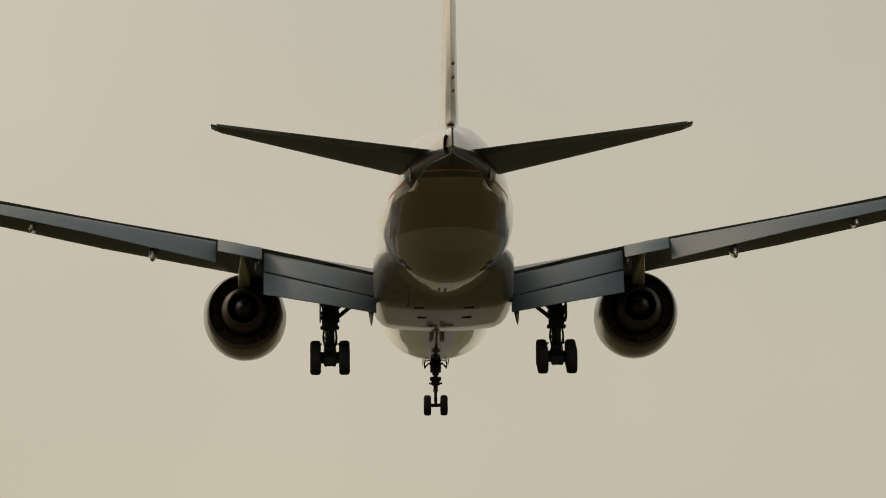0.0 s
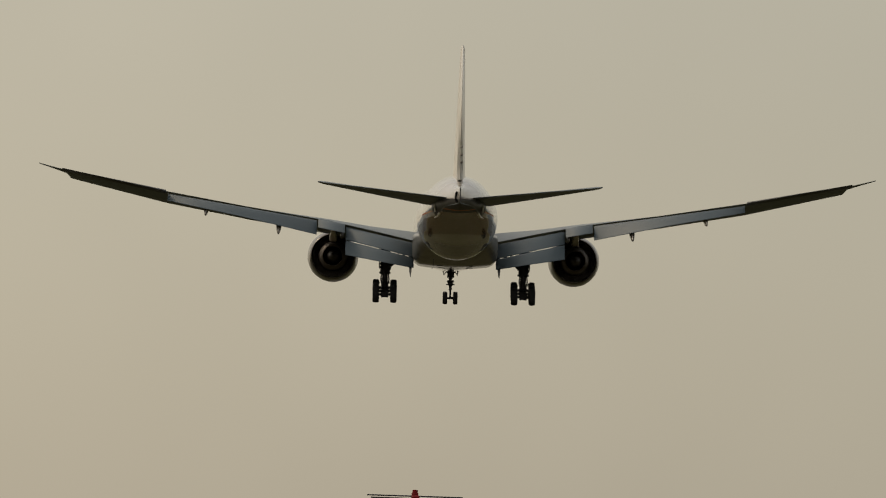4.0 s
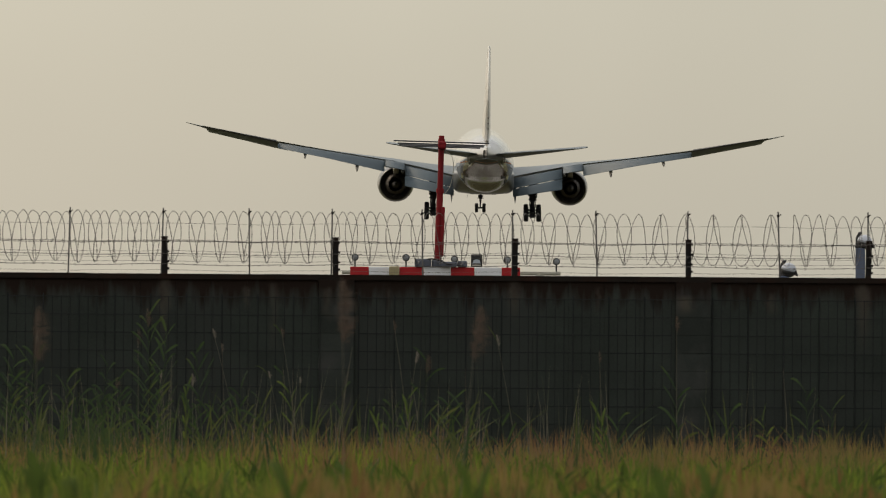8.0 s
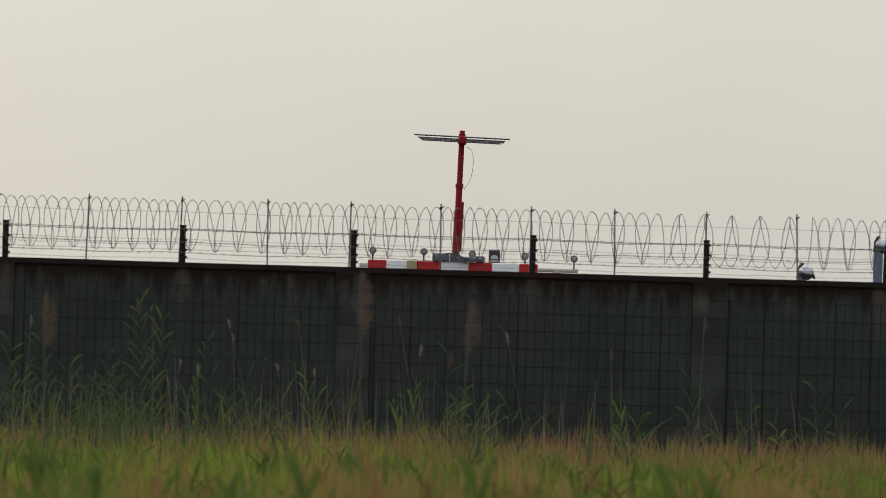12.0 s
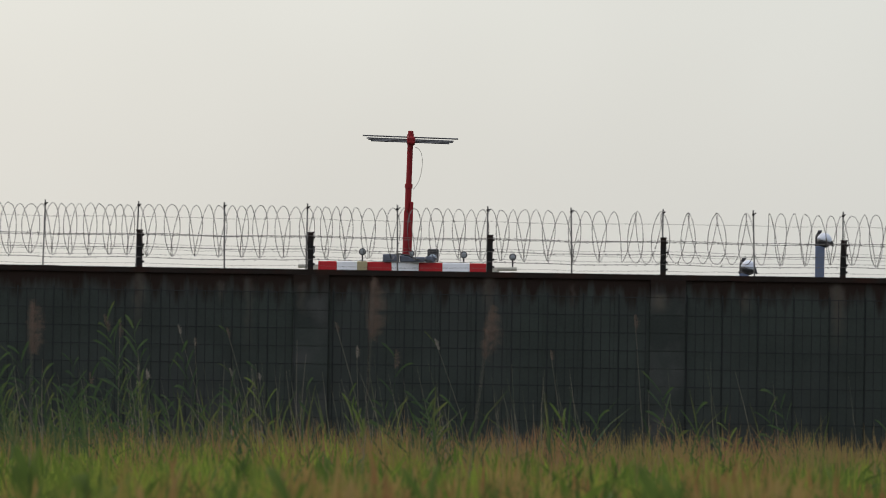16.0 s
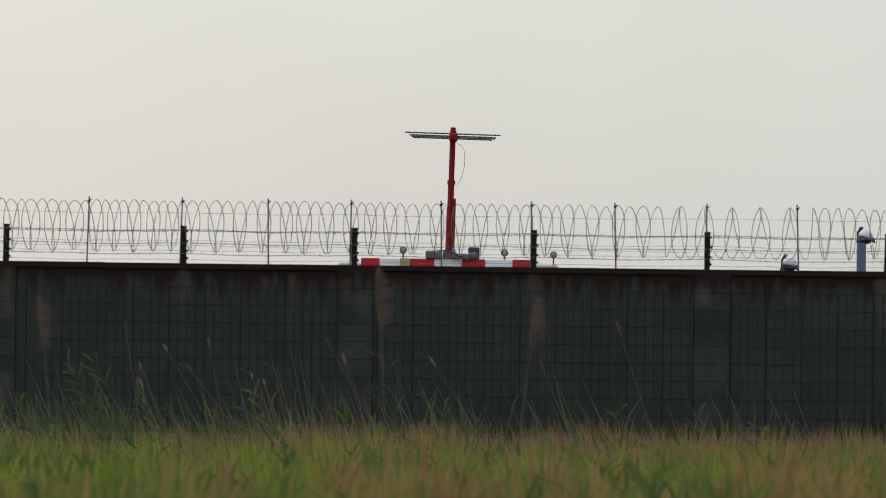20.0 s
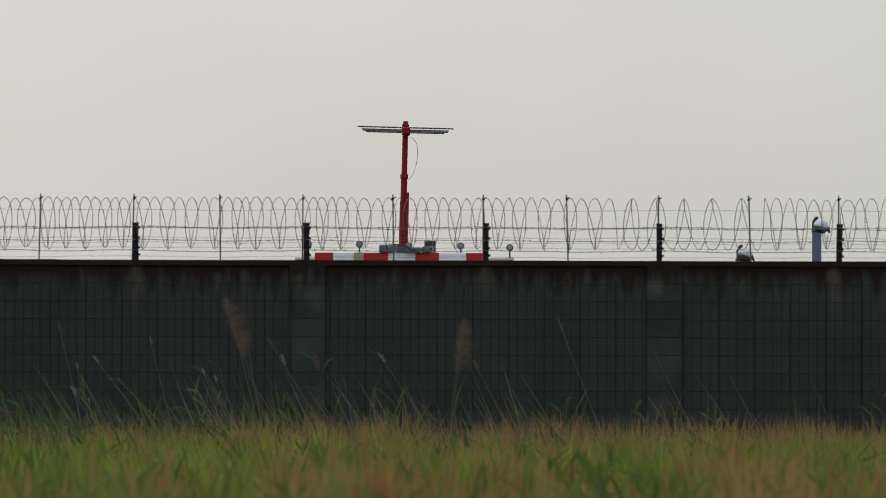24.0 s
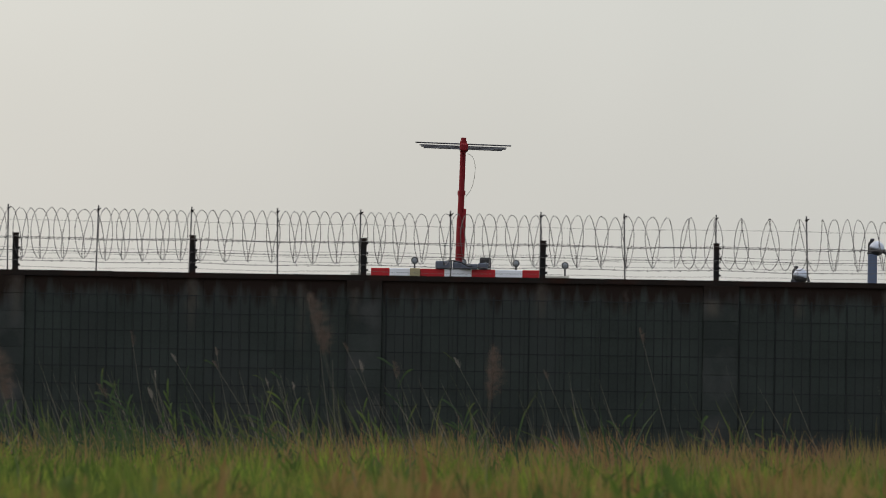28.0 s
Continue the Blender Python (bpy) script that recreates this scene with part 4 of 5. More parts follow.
def approach_lights():
    """Five lamps and a floodlight on a cream cross pipe, far out before the runway."""
    ob = thing("approach_light_bar", "cream cross pipe carrying five round approach lamps and a floodlight", "approach lights", pose(0, 450, 0))
    bm = bmesh.new()
    tube(bm, [(-5.05, 0, 8.86), (5.97, 0, 8.86)], .1, 12)
    part("cross_pipe", bm, PIPE, ob, "cream painted pipe")
    for x in (-4.1, 4.9):
        bm = bmesh.new()
        lathe(bm, [(8.52, .03), (8.56, .12), (8.7, .2), (8.78, .2)], "z", 12, cap=True, centre=(x, 0, 0))
        part("clamp", bm, PIPE, ob, "cream pipe clamp")
    for x in (-4.1, -1.4, 1.4, 4.9):
        bm = bmesh.new()
        tube(bm, [(x, 0, -.1), (x, 0, 8.86)], .12, 10)
        part("leg", bm, PIPE, ob)
    for x, z in ((-4.39, 9.61), (-1.82, 9.61), (0.62, 9.55), (3.29, 9.53), (5.76, 9.46)):
        bm = bmesh.new()
        tube(bm, [(x, 0, 8.86), (x, 0, z - .12)], .04, 8)
        lamp = part("lamp", bm, LAMPCASE, ob, "round approach lamp on a short stalk")
        bm = bmesh.new()
        lathe(bm, [(-.17, .14), (-.18, .17), (-.12, .185), (.09, .165), (.27, .09), (.3, .03)], "y", 20, cap=True, centre=(x, 0, z))
        part("case", bm, LAMPCASE, lamp, smooth=False)
        bm = bmesh.new()
        lathe(bm, [(-.175, .13), (-.2, .08), (-.205, .015)], "y", 20, cap=True, centre=(x, 0, z))
        part("lens", bm, LENS, lamp, "pale glass lens")
    fx, fz = (1.74, 9.48)
    bm = bmesh.new()
    box(bm, (fx - .285, -.22, fz - .32), (fx + .285, .22, fz + .32), .04)
    fl = part("floodlight", bm, LAMPCASE, ob, "square floodlight with a curved reflector")
    bm = bmesh.new()
    loft(bm, [[(fx - w, y, fz - .14), (fx + w, y, fz - .14), (fx + w * .8, y, fz + .02), (fx, y, fz + .07), (fx - w * .8, y, fz + .02)] for w, y in ((.2, -.24), (.2, -.21))])
    part("lens", bm, PALEGLASS, fl, "pale curved reflector behind glass")
    bm = bmesh.new()
    box(bm, (fx - .22, -.24, fz - .28), (fx + .22, -.222, fz - .2), .006)
    part("trim_plate", bm, PIPE, fl)


light_bar()
antenna_mast()
approach_lights()


# ================= weather instruments far behind the wall =================
def visibility_sensor(x, y, top, turn, snout, label):
    """A slate-blue square post with a hooded white instrument head; the snout points along the head's own x."""
    ob = thing("visibility_sensor", label, "instrument post", pose(x, y, 0), group="instrument posts")
    w = 0.14
    bm = bmesh.new()
    box(bm, (-w, -w, -.1), (w, w, top - .55), .02)
    part("post", bm, BLUEPOST, ob)
    head = new("head")
    head.parent = ob
    head.matrix_basis = pose(0, 0, top - .5, 0, 0, turn)
    bm = bmesh.new()
    box(bm, (-.15, -.13, -.06), (.13, .13, .02), .02)
    part("bracket", bm, LAMPCASE, head)
    bm = bmesh.new()
    tube(bm, [(-.1, 0, .02), (-.08, 0, .26), (-.02, 0, .4), (.05, 0, .41)], .1, 12, radii=[.05, .07, .06, .03])
    part("cap", bm, LAMPCASE, head, "dark round cap")
    if snout:
        bm = bmesh.new()
        box(bm, (-.16, -.15, -.12), (.2, .15, .3), .05)
        part("drive_box", bm, LAMPCASE, head, "dark drive box")
        bm = bmesh.new()
        tube(bm, [(-.04, 0, .26), (.02, 0, .36), (.12, 0, .4), (.24, 0, .38)], .07, 12, radii=[.1, .12, .1, .05])
        part("motor", bm, LAMPCASE, head, "dark lumpy motor housing", smooth=True)
        bm = bmesh.new()
        rings = []
        for px, pz, ry, rz in ((.12, .16, .16, .2), (.25, .18, .22, .26), (.4, .22, .24, .27), (.55, .29, .21, .21), (.66, .34, .17, .16)):
            rings.append([(px, math.cos(2 * math.pi * k / 20) * ry, pz + math.sin(2 * math.pi * k / 20) * rz) for k in range(20)])
        loft(bm, rings)
        part("hood", bm, HOOD, head, "white rounded hood", smooth=True)
        bm = bmesh.new()
        rings = []
        for px, pz, ry, rz in ((.58, .33, .17, .17), (.78, .34, .16, .16), (1.05, .28, .14, .13), (1.24, .235, .12, .105), (1.24, .235, .1, .09), (.9, .3, .1, .1)):
            rings.append([(px + .06 * math.sin(2 * math.pi * k / 16), math.cos(2 * math.pi * k / 16) * ry, pz + math.sin(2 * math.pi * k / 16) * rz) for k in range(16)])
        loft(bm, rings)
        part("snout", bm, HOOD, head, "long white light snout", smooth=True)
        bm = bmesh.new()
        tube(bm, [(.05, 0, -.02), (.2, 0, -.04), (.4, 0, -.03), (.56, 0, .06)], .05, 10, radii=[.16, .2, .17, .04])
        part("underside", bm, LAMPCASE, head, "dark open underside")
        bm = bmesh.new()
        box(bm, (.5, -.05, .02), (.62, .05, .1), .02, pose(0, 0, 0, 0, -20, 0))
        part("visor", bm, LAMPCASE, head)
    else:
        # a dome tipped forward, open and dark below
        tip = pose(.13, 0, .12, 0, 14, 0)
        for nm, mat, sign, r0, lab in (("hood", HOOD, 1, .24, "white dome hood"), ("underside", LAMPCASE, -1, .232, "dark open underside")):
            bm = bmesh.new()
            rings = []
            for j in range(7):
                a = math.pi / 2 * j / 6
                rr, zz = r0 * math.cos(a), r0 * math.sin(a) * sign * (1.0 if sign > 0 else .95)
                rings.append([tip @ Vector((math.cos(2 * math.pi * k / 20) * max(rr, .004), math.sin(2 * math.pi * k / 20) * max(rr, .004), zz)) for k in range(20)])
            loft(bm, rings)
            part(nm, bm, mat, head, lab, smooth=True)
        bm = bmesh.new()
        tube(bm, [tip @ Vector((.2, 0, .0)), tip @ Vector((.33, 0, -.1))], .05, 8, radii=[.08, .02])
        part("visor", bm, LAMPCASE, head)


visibility_sensor(16.33, 275, 8.83, -6, True, "slate blue post with a white instrument head and long snout")
visibility_sensor(12.88, 275, 7.44, -12, False, "slate blue post with a hooded white instrument head")
visibility_sensor(10.55, 275, 6.56, -20, False, "low slate blue post with a hooded white instrument head")


# ================= mesh fence before the wall =================
def wire_along(p, q, r):
    bm = bmesh.new()
    tube(bm, [p, q], r, 4)
    return bm


def mesh_panel():
    """Welded mesh between two piers: thin uprights every tenth of a metre, every fourth one thicker."""
    ob = thing("mesh_panel", "dark welded wire mesh panel standing before the block wall", "wire mesh", group="mesh panels along the wall")
    thin = part("upright_wire", wire_along((0, 0, 0.05), (0, 0, 2.93), 0.0042), MESHW, ob)
    thick = part("upright_bar", wire_along((0, 0, 0.0), (0, 0, 2.96), 0.0085), MESHW, ob)
    flat = part("cross_wire", wire_along((0.02, 0.012, 0), (3.52, 0.012, 0), 0.0043), MESHW, ob)
    for k in range(36):
        src = thick if k % 4 == 0 else thin
        first = k in (0, 1)
        w = src if first else new(src.name.split(".")[0], src.data)
        w.parent = ob
        w.location = (0.02 + 0.1 * k, 0, 0)
    for k in range(15):
        w = flat if k == 0 else new("cross_wire", flat.data)
        w.parent = ob
        w.location = (0, 0, 0.125 + 0.2 * k)
    return ob


first_panel = None
for a, b in zip(PIERS, PIERS[1:]):
    m = pose(a + 0.21, WALL_Y - 0.07, 0, 0, 0, 0)
    if first_panel is None:
        first_panel = mesh_panel()
        first_panel.matrix_basis = m
    else:
        copy_thing(first_panel, m)


# ================= grass =================
def leafy(name, stops, patch, stain):
    """Blades: colour by blade, by patches of the field and by height."""
    m = bpy.data.materials.new(name)
    m.use_nodes = True
    n, l = m.node_tree.nodes, m.node_tree.links
    b = n["Principled BSDF"]
    geo = n.new("ShaderNodeNewGeometry")
    ramp = n.new("ShaderNodeValToRGB")
    els = ramp.color_ramp.elements
    while len(els) < len(stops):
        els.new(0.5)
    for e, (p, c) in zip(els, stops):
        e.position, e.color = p, (*c, 1)
    tc = n.new("ShaderNodeTexCoord")
    nz = n.new("ShaderNodeTexNoise")
    nz.inputs["Scale"].default_value, nz.inputs["Detail"].default_value = patch, 3
    mp = n.new("ShaderNodeMapping")
    mp.inputs["Scale"].default_value = (2.4, 0.14, 0.5)
    l.new(tc.outputs["Object"], mp.inputs["Vector"])
    l.new(mp.outputs["Vector"], nz.inputs["Vector"])
    add = n.new("ShaderNodeMath")
    add.operation = "MULTIPLY_ADD"
    l.new(nz.outputs["Fac"], add.inputs[0])
    add.inputs[1].default_value = 4.4
    add.inputs[2].default_value = -1.7
    mixv = n.new("ShaderNodeMath")
    mixv.operation = "MULTIPLY_ADD"
    l.new(geo.outputs["Random Per Island"], mixv.inputs[0])
    mixv.inputs[1].default_value = 0.22
    l.new(add.outputs[0], mixv.inputs[2])
    l.new(mixv.outputs[0], ramp.inputs["Fac"])
    fine = n.new("ShaderNodeTexNoise")
    fine.inputs["Scale"].default_value = 30
    l.new(tc.outputs["Object"], fine.inputs["Vector"])
    mx = n.new("ShaderNodeMix")
    mx.data_type = "RGBA"
    f2 = n.new("ShaderNodeMath")
    f2.operation = "MULTIPLY"
    l.new(fine.outputs["Fac"], f2.inputs[0])
    f2.inputs[1].default_value = 0.35
    l.new(f2.outputs[0], mx.inputs["Factor"])
    l.new(ramp.outputs["Color"], mx.inputs["A"])
    mx.inputs["B"].default_value = (*stain, 1)
    l.new(mx.outputs["Result"], b.inputs["Base Color"])
    b.inputs["Roughness"].default_value = 0.7
    b.inputs["Specular IOR Level"].default_value = 0.25
    tr = n.new("ShaderNodeBsdfTranslucent")
    l.new(mx.outputs["Result"], tr.inputs["Color"])
    ms = n.new("ShaderNodeMixShader")
    ms.inputs["Fac"].default_value = 0.5
    l.new(b.outputs["BSDF"], ms.inputs[1])
    l.new(tr.outputs["BSDF"], ms.inputs[2])
    l.new(ms.outputs["Shader"], n["Material Output"].inputs["Surface"])
    return m


GRASS = leafy("meadow_grass", [(0.0, (0.25, 0.155, 0.055)), (0.18, (0.13, 0.112, 0.032)), (0.42, (0.21, 0.245, 0.037)), (0.65, (0.26, 0.33, 0.045)), (0.85, (0.15, 0.225, 0.034)), (1.0, (0.075, 0.13, 0.022))], 0.8, (0.13, 0.14, 0.03))
PANICLE = leafy("tan_panicle", [(0.0, (0.265, 0.162, 0.057)), (0.4, (0.31, 0.222, 0.08)), (0.7, (0.26, 0.185, 0.06)), (1.0, (0.23, 0.12, 0.05))], 2.0, (0.16, 0.115, 0.045))
BROAD = leafy("broad_green_leaf", [(0.0, (0.045, 0.075, 0.018)), (0.5, (0.08, 0.13, 0.022)), (1.0, (0.13, 0.18, 0.03))], 1.5, (0.07, 0.09, 0.025))
TAWNY = leafy("tawny_grass", [(0.0, (0.27, 0.17, 0.063)), (0.2, (0.13, 0.097, 0.031)), (0.45, (0.27, 0.19, 0.055)), (0.7, (0.18, 0.225, 0.037)), (1.0, (0.08, 0.125, 0.023))], 0.8, (0.13, 0.088, 0.04))
SEED = leafy("seed_heads", [(0.0, (0.21, 0.11, 0.06)), (0.5, (0.26, 0.165, 0.075)), (1.0, (0.20, 0.17, 0.06))], 0.5, (0.17, 0.085, 0.055))
REED = leafy("reed_leaf", [(0.0, (0.026, 0.052, 0.025)), (0.5, (0.045, 0.085, 0.027)), (1.0, (0.10, 0.115, 0.034))], 1.5, (0.085, 0.09, 0.058))
FRESH = leafy("fresh_reed_leaf", [(0.0, (0.07, 0.11, 0.026)), (0.5, (0.11, 0.155, 0.034)), (1.0, (0.18, 0.18, 0.042))], 1.5, (0.09, 0.11, 0.045))
STALK = leafy("dry_stalk", [(0.0, (0.16, 0.145, 0.11)), (0.5, (0.20, 0.18, 0.14)), (1.0, (0.10, 0.11, 0.065))], 1.5, (0.12, 0.105, 0.085))
PALE = leafy("pale_tuft", [(0.0, (0.22, 0.20, 0.17)), (0.5, (0.30, 0.27, 0.23)), (1.0, (0.20, 0.16, 0.13))], 3.0, (0.18, 0.14, 0.11))
PLUME = leafy("reed_plume", [(0.0, (0.11, 0.08, 0.062)), (0.5, (0.15, 0.108, 0.085)), (1.0, (0.095, 0.075, 0.064))], 3.0, (0.08, 0.06, 0.048))


def field(rng, count, x_of, y0, y1, near_bias):
    """Feet of blades: denser in the open strip of meadow, thin beyond it."""
    y = y0 + (y1 - y0) * rng.random(count) ** near_bias
    return x_of(rng, y), y


def strip_x(rng, y):
    half = 0.062 * y + 1.2
    x = rng.uniform(-1, 1, len(y)) * half + 0.006 * y
    return x


def wide_x(rng, y):
    return rng.uniform(-16, 16, len(y))


def blades(name, mat, label, x, y, height, width, bend, rng, segs=3, base=0.0, clumps=None):
    """Bent tapering strips, one island each; with clumps, cut into tussocks that the wind can tip one by one."""
    n = len(x)
    yaw = rng.uniform(0, 2 * np.pi, n)
    face = rng.uniform(-0.9, 0.9, n)          # blades turn mostly flat to the south
    ux, uy = np.cos(face), np.sin(face)
    bx, by = np.cos(yaw) * bend, np.sin(yaw) * bend * 0.6
    verts = np.empty((n, (segs + 1) * 2, 3))
    for k in range(segs + 1):
        u = k / segs
        w = width * (1 - u ** 1.6) * 0.5 + 0.0006
        cx = x + bx * u * u
        cy = y + by * u * u
        cz = base + (height - base) * (u - 0.18 * u * u * (np.abs(bx) / (height + .01)))
        for j, sgn in ((0, -1), (1, 1)):
            verts[:, 2 * k + j, 0] = cx + sgn * w * ux
            verts[:, 2 * k + j, 1] = cy + sgn * w * uy
            verts[:, 2 * k + j, 2] = cz
    per = (segs + 1) * 2
    quad = np.array([[2 * k, 2 * k + 1, 2 * k + 3, 2 * k + 2] for k in range(segs)])
    faces = (quad[None] + (np.arange(n) * per)[:, None, None]).reshape(-1, 4)
    if clumps is not None:
        row = np.floor(y / 9.0).astype(int)
        cell = np.floor(x / (0.0085 * (row + 0.5) * 9.0)).astype(int)
        for key in sorted(set(zip(row.tolist(), cell.tolist()))):
            mine = np.nonzero((row == key[0]) & (cell == key[1]))[0]
            faces = (quad[None] + (np.arange(len(mine)) * per)[:, None, None]).reshape(-1, 4)
            me = bpy.data.meshes.new(name)
            me.from_pydata(verts[mine].reshape(-1, 3).tolist(), [], faces.tolist())
            me.materials.append(mat)
            ob = tagged(new(name, me), label=label, category="grass", kind="stuff")
            clumps.append((ob, float(x[mine].mean()), float(y[mine].mean())))
        return clumps
    me = bpy.data.meshes.new(name)
    me.from_pydata(verts.reshape(-1, 3).tolist(), [], faces.tolist())
    me.materials.append(mat)
    ob = new(name, me)
    return tagged(ob, label=label, category="grass", kind="stuff")


rng = np.random.default_rng(4)
WAVING = []
TUSSOCKS = []
TALL = []


def tops(x, y, rng, mean, spread):
    lump = np.array([noise.noise((a * 0.35, b * 0.12, 2.0)) + 1.5 * noise.noise((a * 1.7, b * 0.16, 5.0)) + 0.8 * noise.noise((a * 4.5, b * 0.4, 8.0)) for a, b in zip(x, y)])
    return mean + 0.12 * lump + rng.normal(0, spread, len(x))


for count, y0, y1, mat, label in ((22000, 24.0, 48.0, TAWNY, "tawny dry grass mixed with green blades"), (38000, 42.0, 86.0, GRASS, "dense waist-high yellow-green grass"),
                                  (12000, 80.0, 98.5, TAWNY, "tawny grass before the foot of the wall")):
    x, y = field(rng, count, strip_x, y0, y1, 0.9)
    blades("grass_tussock", mat, label, x, y, tops(x, y, rng, 1.16, 0.065), rng.uniform(.016, .055, len(x)), rng.normal(-.07, .3, len(x)), rng, base=0.35, clumps=TUSSOCKS)
    x, y = field(rng, count // 2, strip_x, y0 - 1, y1, 0.9)
    blades("meadow_undergrowth", mat, "thick low growth between the grass blades", x, y, tops(x, y, rng, 1.04, 0.08), rng.uniform(.03, .07, len(x)), rng.normal(0, .3, len(x)), rng, base=0.3)
x, y = field(rng, 8000, strip_x, 26.0, 52.0, 1.0)
keep = np.array([noise.noise((a * 1.5, b * 0.15, 11.0)) for a, b in zip(x, y)]) + rng.normal(0, .18, len(x)) > 0.10 - 0.2 * np.clip(x, -1, 1)
x, y = x[keep], y[keep]
hi = tops(x, y, rng, 1.22, 0.05)
WAVING.append(blades("grass_panicles", PANICLE, "soft tan and reddish grass panicles", x, y, hi, rng.uniform(.018, .042, len(x)), rng.normal(.03, .05, len(x)), rng, base=hi - rng.uniform(.16, .3, len(x))))
x, y = field(rng, 7000, strip_x, 26.0, 85.0, 1.0)
keep = np.array([noise.noise((a * 1.9, b * 0.2, 17.0)) for a, b in zip(x, y)]) + rng.normal(0, .08, len(x)) > 0.13
x, y = x[keep], y[keep]
hi = rng.uniform(1.1, 1.36, len(x))
WAVING.append(blades("broad_grass_leaves", BROAD, "broad dark green leaves in the grass", x, y, hi, rng.uniform(.025, .07, len(x)), rng.normal(.0, .22, len(x)), rng, base=hi - rng.uniform(.15, .35, len(x))))
x, y = field(rng, 14000, wide_x, 6.0, 99.0, 0.9)
keep = np.abs(x) > 0.05 * y
x, y = x[keep], y[keep]
blades("meadow_grass", GRASS, "grass beside the open strip", x, y, tops(x, y, rng, 1.1, 0.12), rng.uniform(.012, .03, len(x)), rng.normal(0, .22, len(x)), rng, base=0.0)
x, y = field(rng, 6500, strip_x, 55.0, 99.0, 0.5)
hi = 1.32 + 0.05 * np.clip(x / 4, -1, 1)
WAVING.append(blades("seed_grass", SEED, "reddish brown seed heads above the grass", x, y, tops(x, y, rng, hi, 0.07), rng.uniform(.008, .022, len(x)), rng.normal(.02, .12, len(x)), rng, base=0.95))


# ================= reeds =================
def leaf_mesh(bm, root, tip, droop, width):
    """A long folded leaf that arches from root to tip."""
    root, tip = Vector(root), Vector(tip)
    d = tip - root
    across = Vector((d.y, -d.x, 0))
    across = (across.normalized() if across.length > 1e-4 else Vector((1, 0, 0))) * 0.35 + Vector((0, 0, 0.94)) * (1 if abs(d.x) > abs(d.z) * .5 else .35) + Vector((.5, 0, 0)) * (0 if abs(d.x) > abs(d.z) * .5 else 1)
    across.normalize()
    rows = []
    for k in range(6):
        u = k / 5
        c = root.lerp(tip, u) + Vector((0, 0, droop * 4 * u * (1 - u)))
        w = width * (0.35 + 1.3 * u) * (1 - u) ** 0.7 * 0.9 + 0.0008
        fold = Vector((0, -0.25 * w, 0))
        rows.append([bm.verts.new(c - across * w), bm.verts.new(c + fold), bm.verts.new(c + across * w)])
    for a, b in zip(rows, rows[1:]):
        for i in (0, 1):
            bm.faces.new((a[i], a[i + 1], b[i + 1], b[i]))


def reed(x, y, height, leaves, plume, seed, sway_group, leaf_from=0.35, leaf_len=0.45, leaf_w=0.014, stem_r=0.006, lean=0.0, fluff=None, spread=1.0, leafmat=None):
    r = random.Random(seed)
    if plume and leaves:
        label = "tall reed with green leaves and a feathery brown plume"
    elif plume:
        label = "dry reed stalk with a feathery brown plume"
    elif leaves > 3:
        label = "leafy green reed growing in the meadow"
    else:
        label = "thin dry reed stalk"
    ob = thing("reed", label, "reed", pose(x, y, 0, 0, lean, 0), group="reeds in the meadow")
    cx, cy = r.uniform(-.06, .06) * height, r.uniform(-.06, .06) * height
    curve = lambda u: Vector((cx * u * u, cy * u * u, height * u))
    bm = bmesh.new()
    tube(bm, [curve(k / 8) for k in range(9)], stem_r, 6, radii=[stem_r * (1 - .65 * k / 8) for k in range(9)])
    part("stem", bm, REED if leaves > 3 else STALK, ob)
    for k in range(leaves):
        u = leaf_from + (0.97 - leaf_from) * k / max(leaves - 1, 1)
        side = 1 if (k + seed) % 2 else -1
        ln = leaf_len * r.uniform(.6, 1.15) * (1.1 - .55 * u)
        root = curve(u)
        up = r.uniform(.45, 1.2)
        tip = root + Vector((side * ln * r.uniform(.45, .9) * spread, ln * r.uniform(-.5, .5), ln * up))
        bm = bmesh.new()
        leaf_mesh(bm, root, tip, ln * r.uniform(.05, .22), leaf_w * r.uniform(.7, 1.2))
        part("leaf", bm, leafmat or REED, ob)
    if plume:
        length = plume
        verts, faces = [], []
        for k in range(420):
            u = r.random()
            root = curve(1 - (1 - u) * length / height)
            spread = length * (.05 + .24 * math.sin(math.pi * min(1, (1 - u) * .85 + .06))) * r.uniform(.15, 1)
            a = r.uniform(0, 2 * math.pi)
            tip = root + Vector((math.cos(a) * spread + .45 * spread, math.sin(a) * spread, length * r.uniform(-.05, .16)))
            w = length * r.uniform(.0025, .006)
            d = (tip - root).normalized()
            s = d.cross(Vector((0, 1, 0)))
            s = (s.normalized() if s.length > 1e-3 else Vector((1, 0, 0))) * w
            n = len(verts)
            mid = root.lerp(tip, .6) + Vector((0, 0, .02 * length))
            verts += [root, mid - s, tip, mid + s]
            faces.append((n, n + 1, n + 2, n + 3))
        me = bpy.data.meshes.new("plume")
        me.from_pydata(verts, [], faces)
        me.materials.append(fluff or PLUME)
        p = new("plume", me)
        p.parent = ob
        tagged(p, label="feathery brown plume")
    sway_group.append(ob)
    return ob


SWAY = []
PLUMES = []
# feathery reeds well before the wall
reed(-0.52, 45.0, 2.26, 0, .29, 1, PLUMES, stem_r=.004)
reed(0.05, 45.0, 2.14, 0, .26, 2, PLUMES, stem_r=.004)
reed(-2.12, 45.0, 2.12, 0, .26, 3, PLUMES, stem_r=.004)
